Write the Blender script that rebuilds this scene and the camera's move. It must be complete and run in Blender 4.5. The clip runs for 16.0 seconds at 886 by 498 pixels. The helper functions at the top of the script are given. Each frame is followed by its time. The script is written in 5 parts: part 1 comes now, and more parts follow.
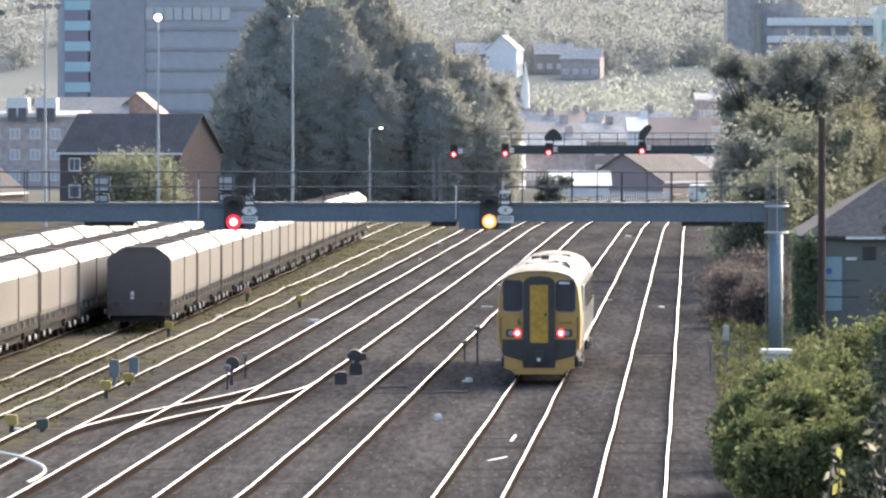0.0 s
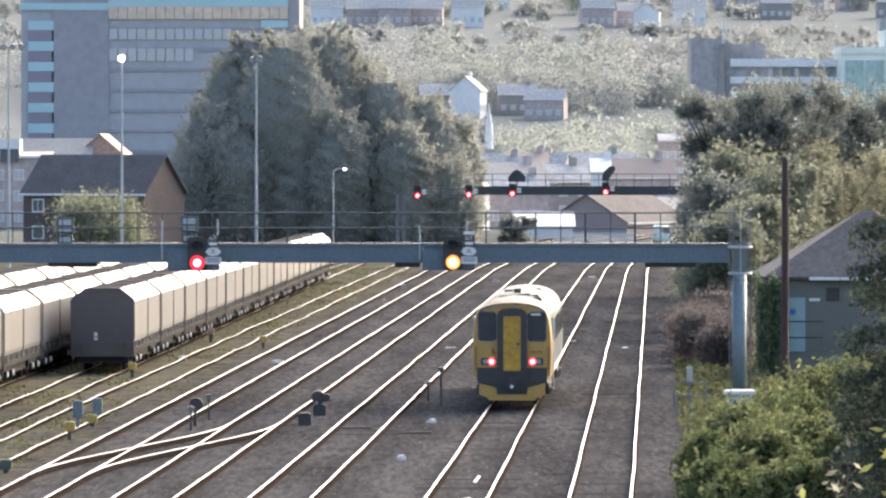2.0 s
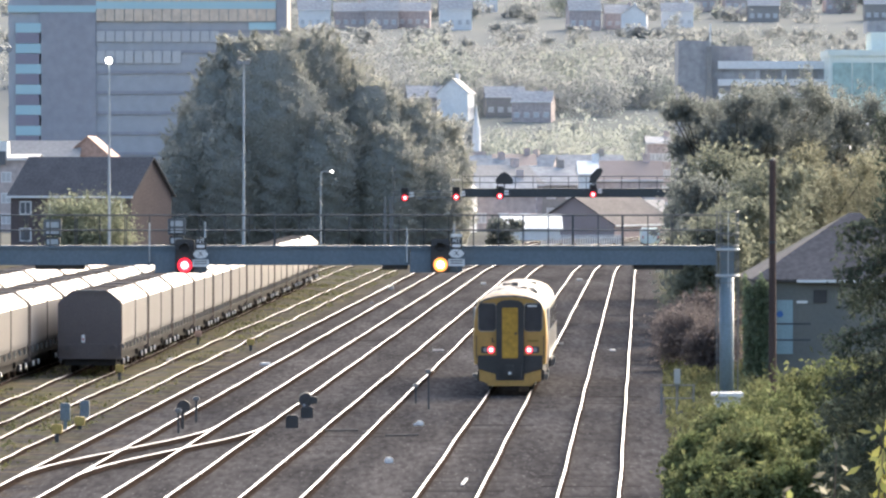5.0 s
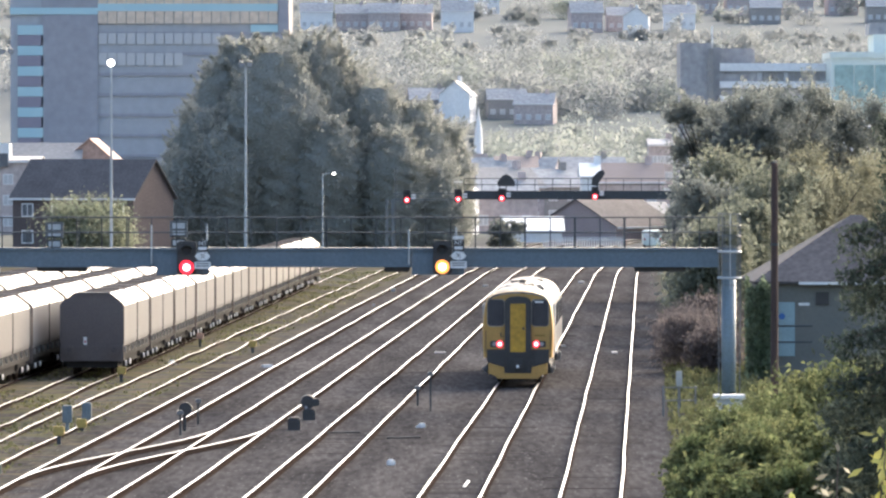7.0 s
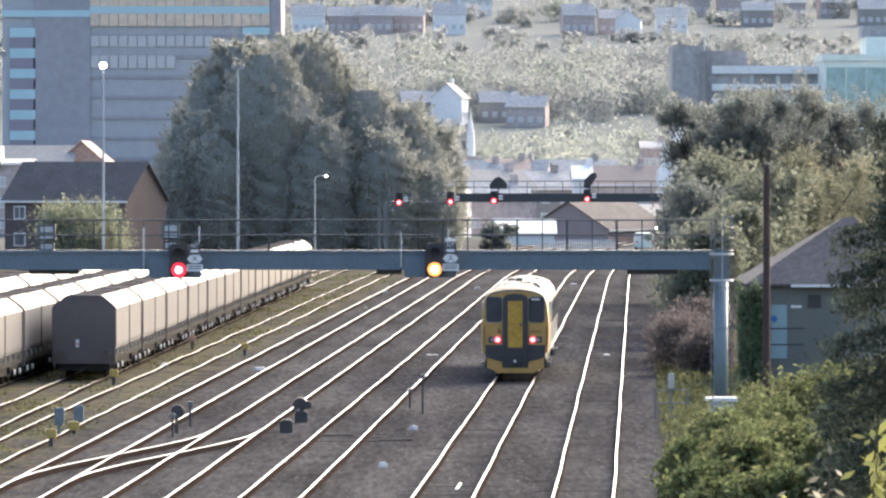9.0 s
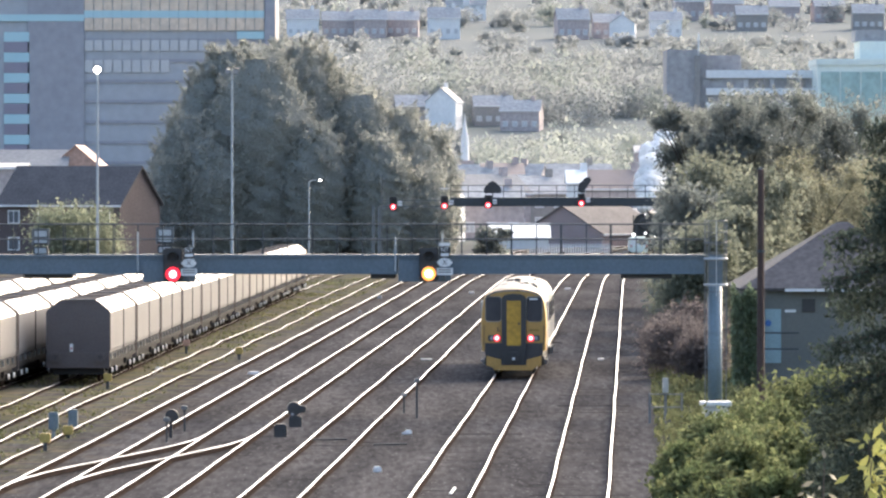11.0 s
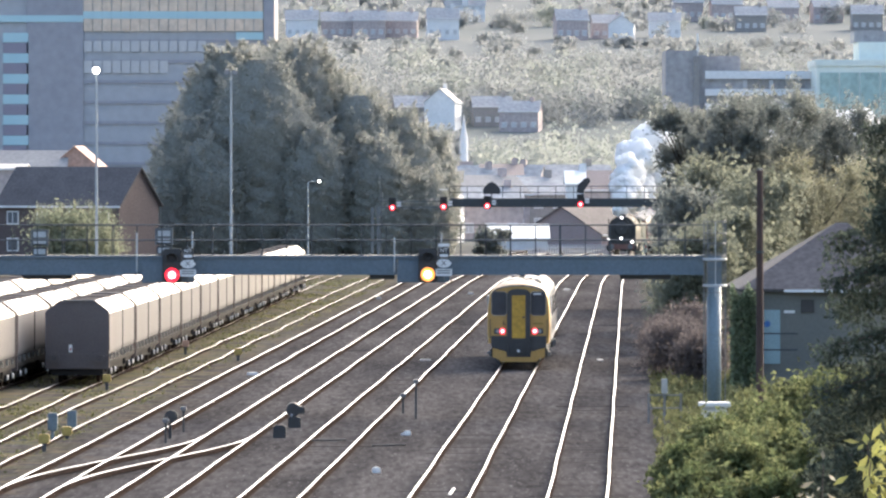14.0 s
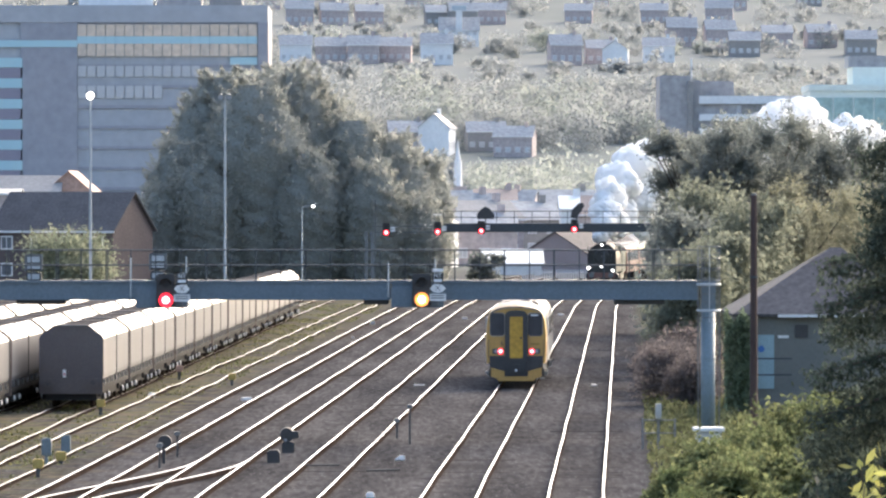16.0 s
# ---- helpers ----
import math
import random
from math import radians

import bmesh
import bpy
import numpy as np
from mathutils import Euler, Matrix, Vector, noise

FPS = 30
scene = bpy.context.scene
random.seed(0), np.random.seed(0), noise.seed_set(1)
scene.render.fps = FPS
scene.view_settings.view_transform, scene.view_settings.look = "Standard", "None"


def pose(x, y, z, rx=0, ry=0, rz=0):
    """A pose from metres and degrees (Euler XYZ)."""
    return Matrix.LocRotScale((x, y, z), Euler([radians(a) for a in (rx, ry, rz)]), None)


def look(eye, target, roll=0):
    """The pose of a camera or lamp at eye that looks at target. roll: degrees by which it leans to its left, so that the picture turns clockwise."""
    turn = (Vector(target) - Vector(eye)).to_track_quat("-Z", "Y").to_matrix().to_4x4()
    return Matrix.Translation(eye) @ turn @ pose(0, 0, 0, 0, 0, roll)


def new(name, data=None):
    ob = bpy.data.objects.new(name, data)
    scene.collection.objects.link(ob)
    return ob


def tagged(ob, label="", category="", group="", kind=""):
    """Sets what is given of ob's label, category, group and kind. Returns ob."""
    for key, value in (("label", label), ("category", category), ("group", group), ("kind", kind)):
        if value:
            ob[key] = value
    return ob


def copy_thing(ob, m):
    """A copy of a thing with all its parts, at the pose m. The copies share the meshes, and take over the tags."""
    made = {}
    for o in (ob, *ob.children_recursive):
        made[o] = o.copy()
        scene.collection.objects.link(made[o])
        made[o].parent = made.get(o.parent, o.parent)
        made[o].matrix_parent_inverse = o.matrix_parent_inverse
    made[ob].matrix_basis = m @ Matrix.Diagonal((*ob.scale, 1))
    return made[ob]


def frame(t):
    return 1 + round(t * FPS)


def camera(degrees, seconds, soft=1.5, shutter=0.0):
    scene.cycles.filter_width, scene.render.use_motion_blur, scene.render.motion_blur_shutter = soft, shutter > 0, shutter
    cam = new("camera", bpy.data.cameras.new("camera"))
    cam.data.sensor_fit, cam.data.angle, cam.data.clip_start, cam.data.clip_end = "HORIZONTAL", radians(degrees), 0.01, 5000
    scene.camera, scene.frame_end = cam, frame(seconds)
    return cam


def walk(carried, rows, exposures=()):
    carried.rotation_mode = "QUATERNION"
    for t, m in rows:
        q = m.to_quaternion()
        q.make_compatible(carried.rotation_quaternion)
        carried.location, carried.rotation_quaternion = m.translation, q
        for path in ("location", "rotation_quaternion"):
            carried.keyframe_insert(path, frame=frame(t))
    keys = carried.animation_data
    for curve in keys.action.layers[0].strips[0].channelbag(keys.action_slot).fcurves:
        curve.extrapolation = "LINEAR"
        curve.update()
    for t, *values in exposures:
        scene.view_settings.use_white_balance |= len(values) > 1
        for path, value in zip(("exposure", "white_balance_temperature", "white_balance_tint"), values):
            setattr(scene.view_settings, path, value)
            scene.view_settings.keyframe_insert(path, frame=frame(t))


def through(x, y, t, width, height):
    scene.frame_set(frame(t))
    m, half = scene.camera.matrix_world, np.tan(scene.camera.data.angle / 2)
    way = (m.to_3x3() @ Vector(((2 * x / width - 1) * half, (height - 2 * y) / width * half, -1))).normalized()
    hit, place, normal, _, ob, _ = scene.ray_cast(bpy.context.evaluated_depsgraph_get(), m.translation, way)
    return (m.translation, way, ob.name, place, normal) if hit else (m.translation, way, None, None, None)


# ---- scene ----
# The camera is held on a footbridge, 8.2 m over the rails, and only sways.
# Metres; y runs away from the bridge, x to the right, z = 0 is the top of the rails.
cam = camera(9.436, 16.0, soft=2.4)
walk(cam, [
    (0.0, pose(0, 0, 8.2, 88.6113, 0, 0.3133)),
    (0.5, pose(0, 0, 8.2, 88.9402, 0, 0.2702)),
    (1.0, pose(0, 0, 8.2, 88.8919, 0, 0.1932)),
    (1.5, pose(0, 0, 8.2, 89.0127, 0, -0.1635)),
    (2.0, pose(0, 0, 8.2, 89.0483, 0, -0.0745)),
    (2.5, pose(0, 0, 8.2, 89.0778, 0, -0.1024)),
    (3.0, pose(0, 0, 8.2, 89.0525, 0, -0.0212)),
    (3.5, pose(0, 0, 8.2, 89.0592, 0, 0.0000)),
    (4.0, pose(0, 0, 8.2, 89.0379, 0, -0.0678)),
    (4.2, pose(0, 0, 8.2, 89.0749, 0, -0.2106)),
    (6.3, pose(0, 0, 8.2, 89.0478, 0, -0.1673)),
    (6.5, pose(0, 0, 8.2, 89.0045, 0, -0.1383)),
    (7.0, pose(0, 0, 8.2, 89.0967, 0, -0.1874)),
    (7.5, pose(0, 0, 8.2, 89.1247, 0, -0.2320)),
    (8.0, pose(0, 0, 8.2, 89.0965, 0, -0.1517)),
    (8.5, pose(0, 0, 8.2, 89.1175, 0, -0.4526)),
    (9.0, pose(0, 0, 8.2, 89.1240, 0, -0.2710)),
    (11.3, pose(0, 0, 8.2, 89.1717, 0, -0.3654)),
    (11.5, pose(0, 0, 8.2, 89.0773, 0, -0.4391)),
    (12.0, pose(0, 0, 8.2, 89.1732, 0, -0.4615)),
    (12.5, pose(0, 0, 8.2, 89.1979, 0, -0.6112)),
    (13.0, pose(0, 0, 8.2, 89.2560, 0, -0.5529)),
    (13.5, pose(0, 0, 8.2, 89.3160, 0, -0.3869)),
    (14.0, pose(0, 0, 8.2, 89.1782, 0, -0.3434)),
    (14.5, pose(0, 0, 8.2, 89.2169, 0, -0.2965)),
    (15.0, pose(0, 0, 8.2, 89.2630, 0, -0.3334)),
    (15.5, pose(0, 0, 8.2, 89.4991, 0, -0.3449)),
    (16.0, pose(0, 0, 8.2, 89.4452, 0, -0.4079)),
], exposures=[(0.0, 1.84, 6420, 10), (16.0, 1.9, 6320, 10)])

# ---- world and sun: hazy evening, low sun ahead and to the right ----
SUN_EL, SUN_AZ = 26.0, 31.0
world = bpy.data.worlds.new("hazy_evening")
scene.world = world
world.use_nodes = True
wn = world.node_tree
sky = wn.nodes.new("ShaderNodeTexSky")
sky.sky_type = "NISHITA"
sky.sun_disc = False
sky.sun_elevation = radians(SUN_EL)
sky.sun_rotation = radians(SUN_AZ)
sky.air_density, sky.dust_density, sky.ozone_density = 1.0, 6.5, 1.2
wn.nodes["Background"].inputs["Strength"].default_value = 0.15
wn.links.new(sky.outputs[0], wn.nodes["Background"].inputs["Color"])
sun = new("sun", bpy.data.lights.new("sun", "SUN"))
sun.data.energy, sun.data.angle, sun.data.color = 0.75, radians(75), (1.0, 0.95, 0.9)
sun.matrix_world = look((0, 0, 100), (-100 * math.sin(radians(SUN_AZ)), -100 * math.cos(radians(SUN_AZ)), 100 - 100 * math.tan(radians(SUN_EL))))


# ---- materials ----
def mat(name, c1, c2=None, rough=0.8, metal=0.0, scale=3.0, fine=30.0, bump=0.0, spec=0.5, emit=None, power=0.0, island=0.0, stretch=(1, 1, 1), fine_amount=0.35):
    """Two tones mixed by broad and fine noise, at real size unless stretched, with relief."""
    m = bpy.data.materials.new(name)
    m.use_nodes = True
    n, k = m.node_tree.nodes, m.node_tree.links
    p = n["Principled BSDF"]
    p.inputs["Roughness"].default_value = rough
    p.inputs["Metallic"].default_value = metal
    p.inputs["Specular IOR Level"].default_value = spec
    c2 = c2 or c1
    tc = n.new("ShaderNodeTexCoord")
    mp = n.new("ShaderNodeMapping")
    mp.inputs["Scale"].default_value = stretch
    k.new(tc.outputs["Object"], mp.inputs[0])
    big, small = n.new("ShaderNodeTexNoise"), n.new("ShaderNodeTexNoise")
    big.inputs["Scale"].default_value, big.inputs["Detail"].default_value = scale, 5
    small.inputs["Scale"].default_value, small.inputs["Detail"].default_value = fine, 3
    for q in (big, small):
        k.new(mp.outputs[0], q.inputs["Vector"])
    ramp = n.new("ShaderNodeMapRange")
    ramp.inputs["From Min"].default_value, ramp.inputs["From Max"].default_value = 0.3, 0.7
    k.new(big.outputs[0], ramp.inputs[0])
    mix = n.new("ShaderNodeMix")
    mix.data_type = "RGBA"
    mix.inputs["A"].default_value, mix.inputs["B"].default_value = (*c1, 1), (*c2, 1)
    k.new(ramp.outputs[0], mix.inputs["Factor"])
    var = n.new("ShaderNodeMix")
    var.data_type, var.blend_type = "RGBA", "MULTIPLY"
    var.inputs["Factor"].default_value = fine_amount
    k.new(mix.outputs["Result"], var.inputs["A"])
    ramp2 = n.new("ShaderNodeMapRange")
    ramp2.inputs["From Min"].default_value, ramp2.inputs["From Max"].default_value = 0.25, 0.75
    ramp2.inputs["To Min"].default_value, ramp2.inputs["To Max"].default_value = 0.2, 1.6
    k.new(small.outputs[0], ramp2.inputs[0])
    k.new(ramp2.outputs[0], var.inputs["B"])
    last = var.outputs["Result"]
    if island:
        geo = n.new("ShaderNodeNewGeometry")
        hsv = n.new("ShaderNodeHueSaturation")
        r3 = n.new("ShaderNodeMapRange")
        r3.inputs["To Min"].default_value, r3.inputs["To Max"].default_value = 1 - island, 1 + island
        k.new(geo.outputs["Random Per Island"], r3.inputs[0])
        k.new(r3.outputs[0], hsv.inputs["Value"])
        k.new(last, hsv.inputs["Color"])
        last = hsv.outputs[0]
    k.new(last, p.inputs["Base Color"])
    if bump:
        b = n.new("ShaderNodeBump")
        b.inputs["Strength"].default_value, b.inputs["Distance"].default_value = bump, 0.03
        k.new(small.outputs[0], b.inputs["Height"])
        k.new(b.outputs[0], p.inputs["Normal"])
    if emit:
        p.inputs["Emission Color"].default_value = (*emit, 1)
        p.inputs["Emission Strength"].default_value = power
    return m


def leafy(name, c1, c2, scale=0.5, through=0.3, island=0.45, fine_amount=0.35):
    """Foliage that lets part of the light through."""
    m = mat(name, c1, c2, rough=0.9, scale=scale, fine=4.0, island=island, spec=0.04, fine_amount=fine_amount)
    n, k = m.node_tree.nodes, m.node_tree.links
    p = n["Principled BSDF"]
    t = n.new("ShaderNodeBsdfTranslucent")
    k.new(p.inputs["Base Color"].links[0].from_socket, t.inputs["Color"])
    s = n.new("ShaderNodeMixShader")
    s.inputs[0].default_value = through
    k.new(p.outputs[0], s.inputs[1])
    k.new(t.outputs[0], s.inputs[2])
    k.new(s.outputs[0], n["Material Output"].inputs["Surface"])
    return m


M = {
    "rail_top": mat("polished_rail", (0.9, 0.89, 0.87), (0.8, 0.78, 0.76), rough=0.42, metal=1.0, scale=0.6, fine=12, fine_amount=0.15),
    "rail_worn": mat("dull_rail", (0.9, 0.87, 0.82), (0.55, 0.48, 0.4), rough=0.45, metal=0.9, scale=0.9, fine=6, fine_amount=0.3),
    "rust": mat("rusty_rail_side", (0.045, 0.034, 0.03), (0.03, 0.024, 0.022), rough=1.0, scale=2, spec=0.0),
    "sleeper": mat("old_sleeper", (0.07, 0.066, 0.064), (0.06, 0.056, 0.055), spec=0.0, rough=1.0, scale=1.2, fine=20, island=0.2),
    "hood_top": mat("hood_top_grime", (0.1, 0.094, 0.092), (0.065, 0.06, 0.06), rough=1.0, scale=0.6, fine=4, spec=0.0),
    "hood": mat("hood_silver_paint", (0.245, 0.238, 0.24), (0.21, 0.203, 0.206), rough=0.34, metal=0.15, scale=0.5, fine=5, fine_amount=0.18),
    "wagon_end": mat("wagon_end_dark", (0.115, 0.095, 0.092), (0.13, 0.11, 0.105), rough=0.9, scale=1.0, fine=14, fine_amount=0.15),
    "wagon_frame": mat("wagon_frame_black", (0.03, 0.03, 0.032), (0.045, 0.042, 0.04), rough=0.9, scale=2, spec=0.05),
    "gap": mat("hood_seal_black", (0.02, 0.02, 0.022), rough=0.8),
    "gantry": mat("gantry_blue_grey_paint", (0.13, 0.17, 0.21), (0.11, 0.15, 0.185), rough=0.55, scale=0.8, fine=9, fine_amount=0.2),
    "leg": mat("leg_blue_paint", (0.19, 0.255, 0.3), (0.16, 0.215, 0.255), rough=0.5, scale=0.9, fine=10, fine_amount=0.2),
    "steel": mat("galvanised_steel", (0.2, 0.21, 0.22), (0.14, 0.15, 0.16), rough=0.5, metal=0.4, scale=4),
    "dark_steel": mat("dark_steel", (0.05, 0.06, 0.07), (0.04, 0.045, 0.05), rough=0.6, scale=4),
    "lampmast": mat("lamp_mast_pale_paint", (0.5, 0.53, 0.55), (0.4, 0.43, 0.45), rough=0.5, scale=1),
    "black": mat("matt_black", (0.04, 0.039, 0.041), (0.055, 0.052, 0.053), rough=0.6, scale=3),
    "white": mat("white_plate", (0.8, 0.8, 0.8), (0.7, 0.71, 0.72), rough=0.5, scale=4, fine_amount=0.1),
    # red_glow and amber_glow light the discs that imitate glare round signal lamps.
    "red_glow": mat("red_signal_glare", (0.8, 0.05, 0.05), emit=(1.0, 0.012, 0.03), power=1.0),
    "red_core": mat("red_signal_core", (0.9, 0.5, 0.5), emit=(1.0, 0.5, 0.52), power=1.6),
    "amber_glow": mat("amber_signal_glare", (0.9, 0.5, 0.2), emit=(1.0, 0.3, 0.04), power=0.6),
    "amber_core": mat("amber_signal_core", (0.9, 0.8, 0.6), emit=(1.0, 0.85, 0.55), power=2.0),
    "lamp_glow": mat("floodlight_glow", (0.9, 0.9, 0.9), emit=(1.0, 0.95, 0.88), power=3),
    "yellow": mat("warning_yellow_paint", (0.5, 0.29, 0.08), (0.44, 0.25, 0.07), rough=0.45, scale=1.5, fine=14, fine_amount=0.2),
    "door_yellow": mat("door_yellow_paint", (0.54, 0.31, 0.035), (0.43, 0.24, 0.03), rough=0.45, scale=1.2, fine=7, fine_amount=0.35),
    "car_side": mat("car_side_pale_paint", (0.32, 0.33, 0.35), (0.26, 0.27, 0.29), rough=0.45, scale=1),
    "car_roof": mat("car_roof_pale_grime", (0.42, 0.38, 0.33), (0.1, 0.085, 0.07), rough=0.6, scale=1.3, fine=4, fine_amount=0.55),
    "glass": mat("dark_cab_glass", (0.05, 0.052, 0.06), (0.07, 0.072, 0.08), rough=0.1, scale=1.5, fine_amount=0.1),
    "tail": mat("tail_lamp_glow", (0.9, 0.1, 0.1), emit=(1.0, 0.04, 0.07), power=0.6),
    "tail_core": mat("tail_lamp_core", (1.0, 0.6, 0.6), emit=(1.0, 0.55, 0.55), power=1.0),
    "lens": mat("unlit_lamp_glass", (0.35, 0.35, 0.36), rough=0.15),
    "loco": mat("loco_sooty_black", (0.02, 0.022, 0.024), (0.04, 0.04, 0.04), rough=0.45, scale=2),
    "loco_green": mat("loco_dark_green", (0.03, 0.05, 0.04), (0.04, 0.055, 0.045), rough=0.35, scale=2),
    "coach": mat("coach_maroon", (0.16, 0.07, 0.06), (0.2, 0.1, 0.08), rough=0.4, scale=1),
    "brick": mat("red_brick", (0.095, 0.076, 0.076), (0.115, 0.09, 0.089), rough=0.9, scale=0.6, fine=5),
    # Brick for distant walls, paled so that the colour carries the haze.
    "hazed_brick": mat("hazed_red_brick", (0.44, 0.38, 0.375), (0.47, 0.41, 0.4), rough=0.9, scale=0.15, fine=1.2),
    "render_white": mat("white_render", (0.78, 0.79, 0.8), (0.68, 0.69, 0.7), rough=0.85, scale=0.2, fine=2, fine_amount=0.12),
    "slate": mat("slate_roof", (0.095, 0.09, 0.095), (0.12, 0.115, 0.12), spec=0.1, rough=0.95, scale=0.5, fine=5),
    # Slate for distant roofs, with haze put into the colour.
    "hazed_slate": mat("hazed_slate_roof", (0.34, 0.345, 0.35), (0.37, 0.37, 0.375), rough=0.8, scale=0.15, fine=1.2),
    "tile_orange": mat("orange_tile_roof", (0.42, 0.28, 0.23), (0.45, 0.31, 0.26), rough=0.85, scale=0.3, fine=3),
    "sheet_grey": mat("weathered_sheet_roof", (0.17, 0.158, 0.155), (0.14, 0.13, 0.128), rough=0.9, spec=0.05, scale=0.4, fine=3, fine_amount=0.25),
    "shed_roof": mat("pale_sheet_roof", (0.33, 0.32, 0.31), (0.28, 0.27, 0.265), rough=0.85, spec=0.1, scale=0.2, fine=2, fine_amount=0.2),
    "pane": mat("window_pane_dark", (0.1, 0.11, 0.13), (0.16, 0.17, 0.19), rough=0.15, scale=0.7),
    # Distant panes, lightened in the same way for haze.
    "hazed_pane": mat("hazed_window_pane", (0.47, 0.48, 0.5), (0.5, 0.51, 0.53), rough=0.3, scale=0.4),
    # Office glass and blinds are washed out: haze is put into these tones.
    "office": mat("office_blue_glass_hazed", (0.37, 0.388, 0.425), (0.39, 0.407, 0.44), rough=0.75, spec=0.15, scale=0.08, fine=0.6, fine_amount=0.12),
    "office_dark": mat("office_dark_glass_hazed", (0.31, 0.316, 0.355), (0.325, 0.331, 0.37), rough=0.75, spec=0.15, scale=0.1, fine=0.8, fine_amount=0.12),
    "office_cyan": mat("office_cyan_spandrel", (0.36, 0.55, 0.62), (0.4, 0.58, 0.64), rough=0.3, scale=0.2, fine_amount=0.1),
    "office_tan": mat("office_tan_blind", (0.62, 0.5, 0.4), (0.52, 0.44, 0.37), rough=0.4, scale=0.25, fine=1.2, island=0.12, fine_amount=0.2),
    # Tower grey lifted to carry haze in its colour.
    "tower": mat("tower_grey_hazed", (0.34, 0.335, 0.345), (0.36, 0.355, 0.365), rough=0.7, scale=0.1, fine=1),
    "teal_glass": mat("teal_glass", (0.34, 0.48, 0.47), (0.39, 0.53, 0.51), rough=0.25, scale=0.12, fine=1),
    "teal_clad": mat("pale_teal_cladding", (0.74, 0.81, 0.76), (0.69, 0.76, 0.71), rough=0.5, scale=0.1, fine=1, fine_amount=0.1),
    "wall_grey": mat("grey_green_render", (0.15, 0.155, 0.145), (0.175, 0.175, 0.16), rough=0.9, scale=0.5, fine=8, fine_amount=0.12),
    "door_teal": mat("pale_teal_door", (0.3, 0.42, 0.46), (0.26, 0.37, 0.41), rough=0.5, scale=1.5),
    "sign_blue": mat("blue_sign", (0.05, 0.16, 0.45), rough=0.4),
    "pole": mat("creosoted_pole", (0.055, 0.035, 0.032), (0.085, 0.055, 0.048), rough=0.9, scale=2, stretch=(1, 1, 0.2)),
    "concrete": mat("pale_concrete", (0.5, 0.5, 0.48), (0.4, 0.4, 0.38), rough=0.9, scale=2),
    "box_yellow": mat("faded_yellow_paint", (0.48, 0.36, 0.1), (0.4, 0.3, 0.09), rough=0.6, scale=4),
    "box_blue": mat("faded_blue_paint", (0.17, 0.22, 0.25), (0.14, 0.185, 0.21), rough=0.6, scale=4),
    "bark": mat("bark", (0.07, 0.055, 0.045), (0.11, 0.09, 0.075), rough=0.95, scale=3),
    # Much paler than needles are: haze is put into this grey-green.
    "leaf_conifer": leafy("hazed_conifer_foliage", (0.37, 0.38, 0.35), (0.4, 0.41, 0.375), scale=0.35, through=0.5, island=0.03, fine_amount=0.25),
    "leaf_dark": leafy("dark_foliage", (0.2, 0.22, 0.205), (0.235, 0.25, 0.23), scale=0.3, through=0.6, island=0.08),
    "leaf_willow": leafy("willow_foliage", (0.23, 0.232, 0.172), (0.26, 0.26, 0.19), scale=0.3, through=0.65, island=0.1),
    "leaf_shrub": leafy("shrub_foliage", (0.125, 0.155, 0.07), (0.225, 0.23, 0.11), scale=0.9, island=0.5, through=0.45),
    "leaf_young": leafy("young_yellow_leaves", (0.42, 0.42, 0.12), (0.36, 0.34, 0.14), scale=3),
    "leaf_cypress": leafy("cypress_foliage", (0.07, 0.085, 0.07), (0.1, 0.12, 0.09), scale=1.0, through=0.45),
    "ivy": leafy("ivy_foliage", (0.17, 0.22, 0.14), (0.22, 0.26, 0.17), scale=1.0, through=0.5),
    "bramble": leafy("bramble_brown", (0.13, 0.115, 0.115), (0.15, 0.133, 0.132), scale=0.8, through=0.5, island=0.2),
    "grass": leafy("trackside_grass", (0.12, 0.13, 0.06), (0.17, 0.17, 0.09), scale=0.6),
    # Woodland tones lifted to near grey, with distance haze put into the colour.
    "leaf_hazed": leafy("hazed_woodland", (0.3, 0.317, 0.315), (0.325, 0.34, 0.338), scale=0.02, through=0.55, island=0.0, fine_amount=0.1),
    "leaf_hazed_green": leafy("hazed_green_woodland", (0.315, 0.342, 0.315), (0.34, 0.365, 0.335), scale=0.02, through=0.55, island=0.0, fine_amount=0.1),
    "steam": leafy("steam_white", (1.0, 1.0, 1.0), (1.0, 1.0, 1.0), scale=0.2, through=0.5, island=0.0, fine_amount=0.0),
    "pale_blue": mat("pale_blue_sheet", (0.5, 0.56, 0.6), (0.44, 0.5, 0.54), rough=0.5, scale=0.2, fine=2, fine_amount=0.15),
    "shed_brown": mat("shed_brown_boards", (0.3, 0.24, 0.24), (0.34, 0.28, 0.28), rough=0.85, scale=0.3),
    "litter": mat("white_litter", (0.75, 0.75, 0.74), rough=0.6),
}


# ---- mesh helpers ----
def box(bm, x0, x1, y0, y1, z0, z1, bevel=0.0):
    m = Matrix.Translation(((x0 + x1) / 2, (y0 + y1) / 2, (z0 + z1) / 2)) @ Matrix.Diagonal((x1 - x0, y1 - y0, z1 - z0, 1))
    r = bmesh.ops.create_cube(bm, size=1, matrix=m)
    if bevel:
        bmesh.ops.bevel(bm, geom=list({e for v in r["verts"] for e in v.link_edges}), offset=bevel, segments=2, affect="EDGES")
    return bm


def boxed(*a, bevel=0.0):
    return box(bmesh.new(), *a, bevel=bevel)


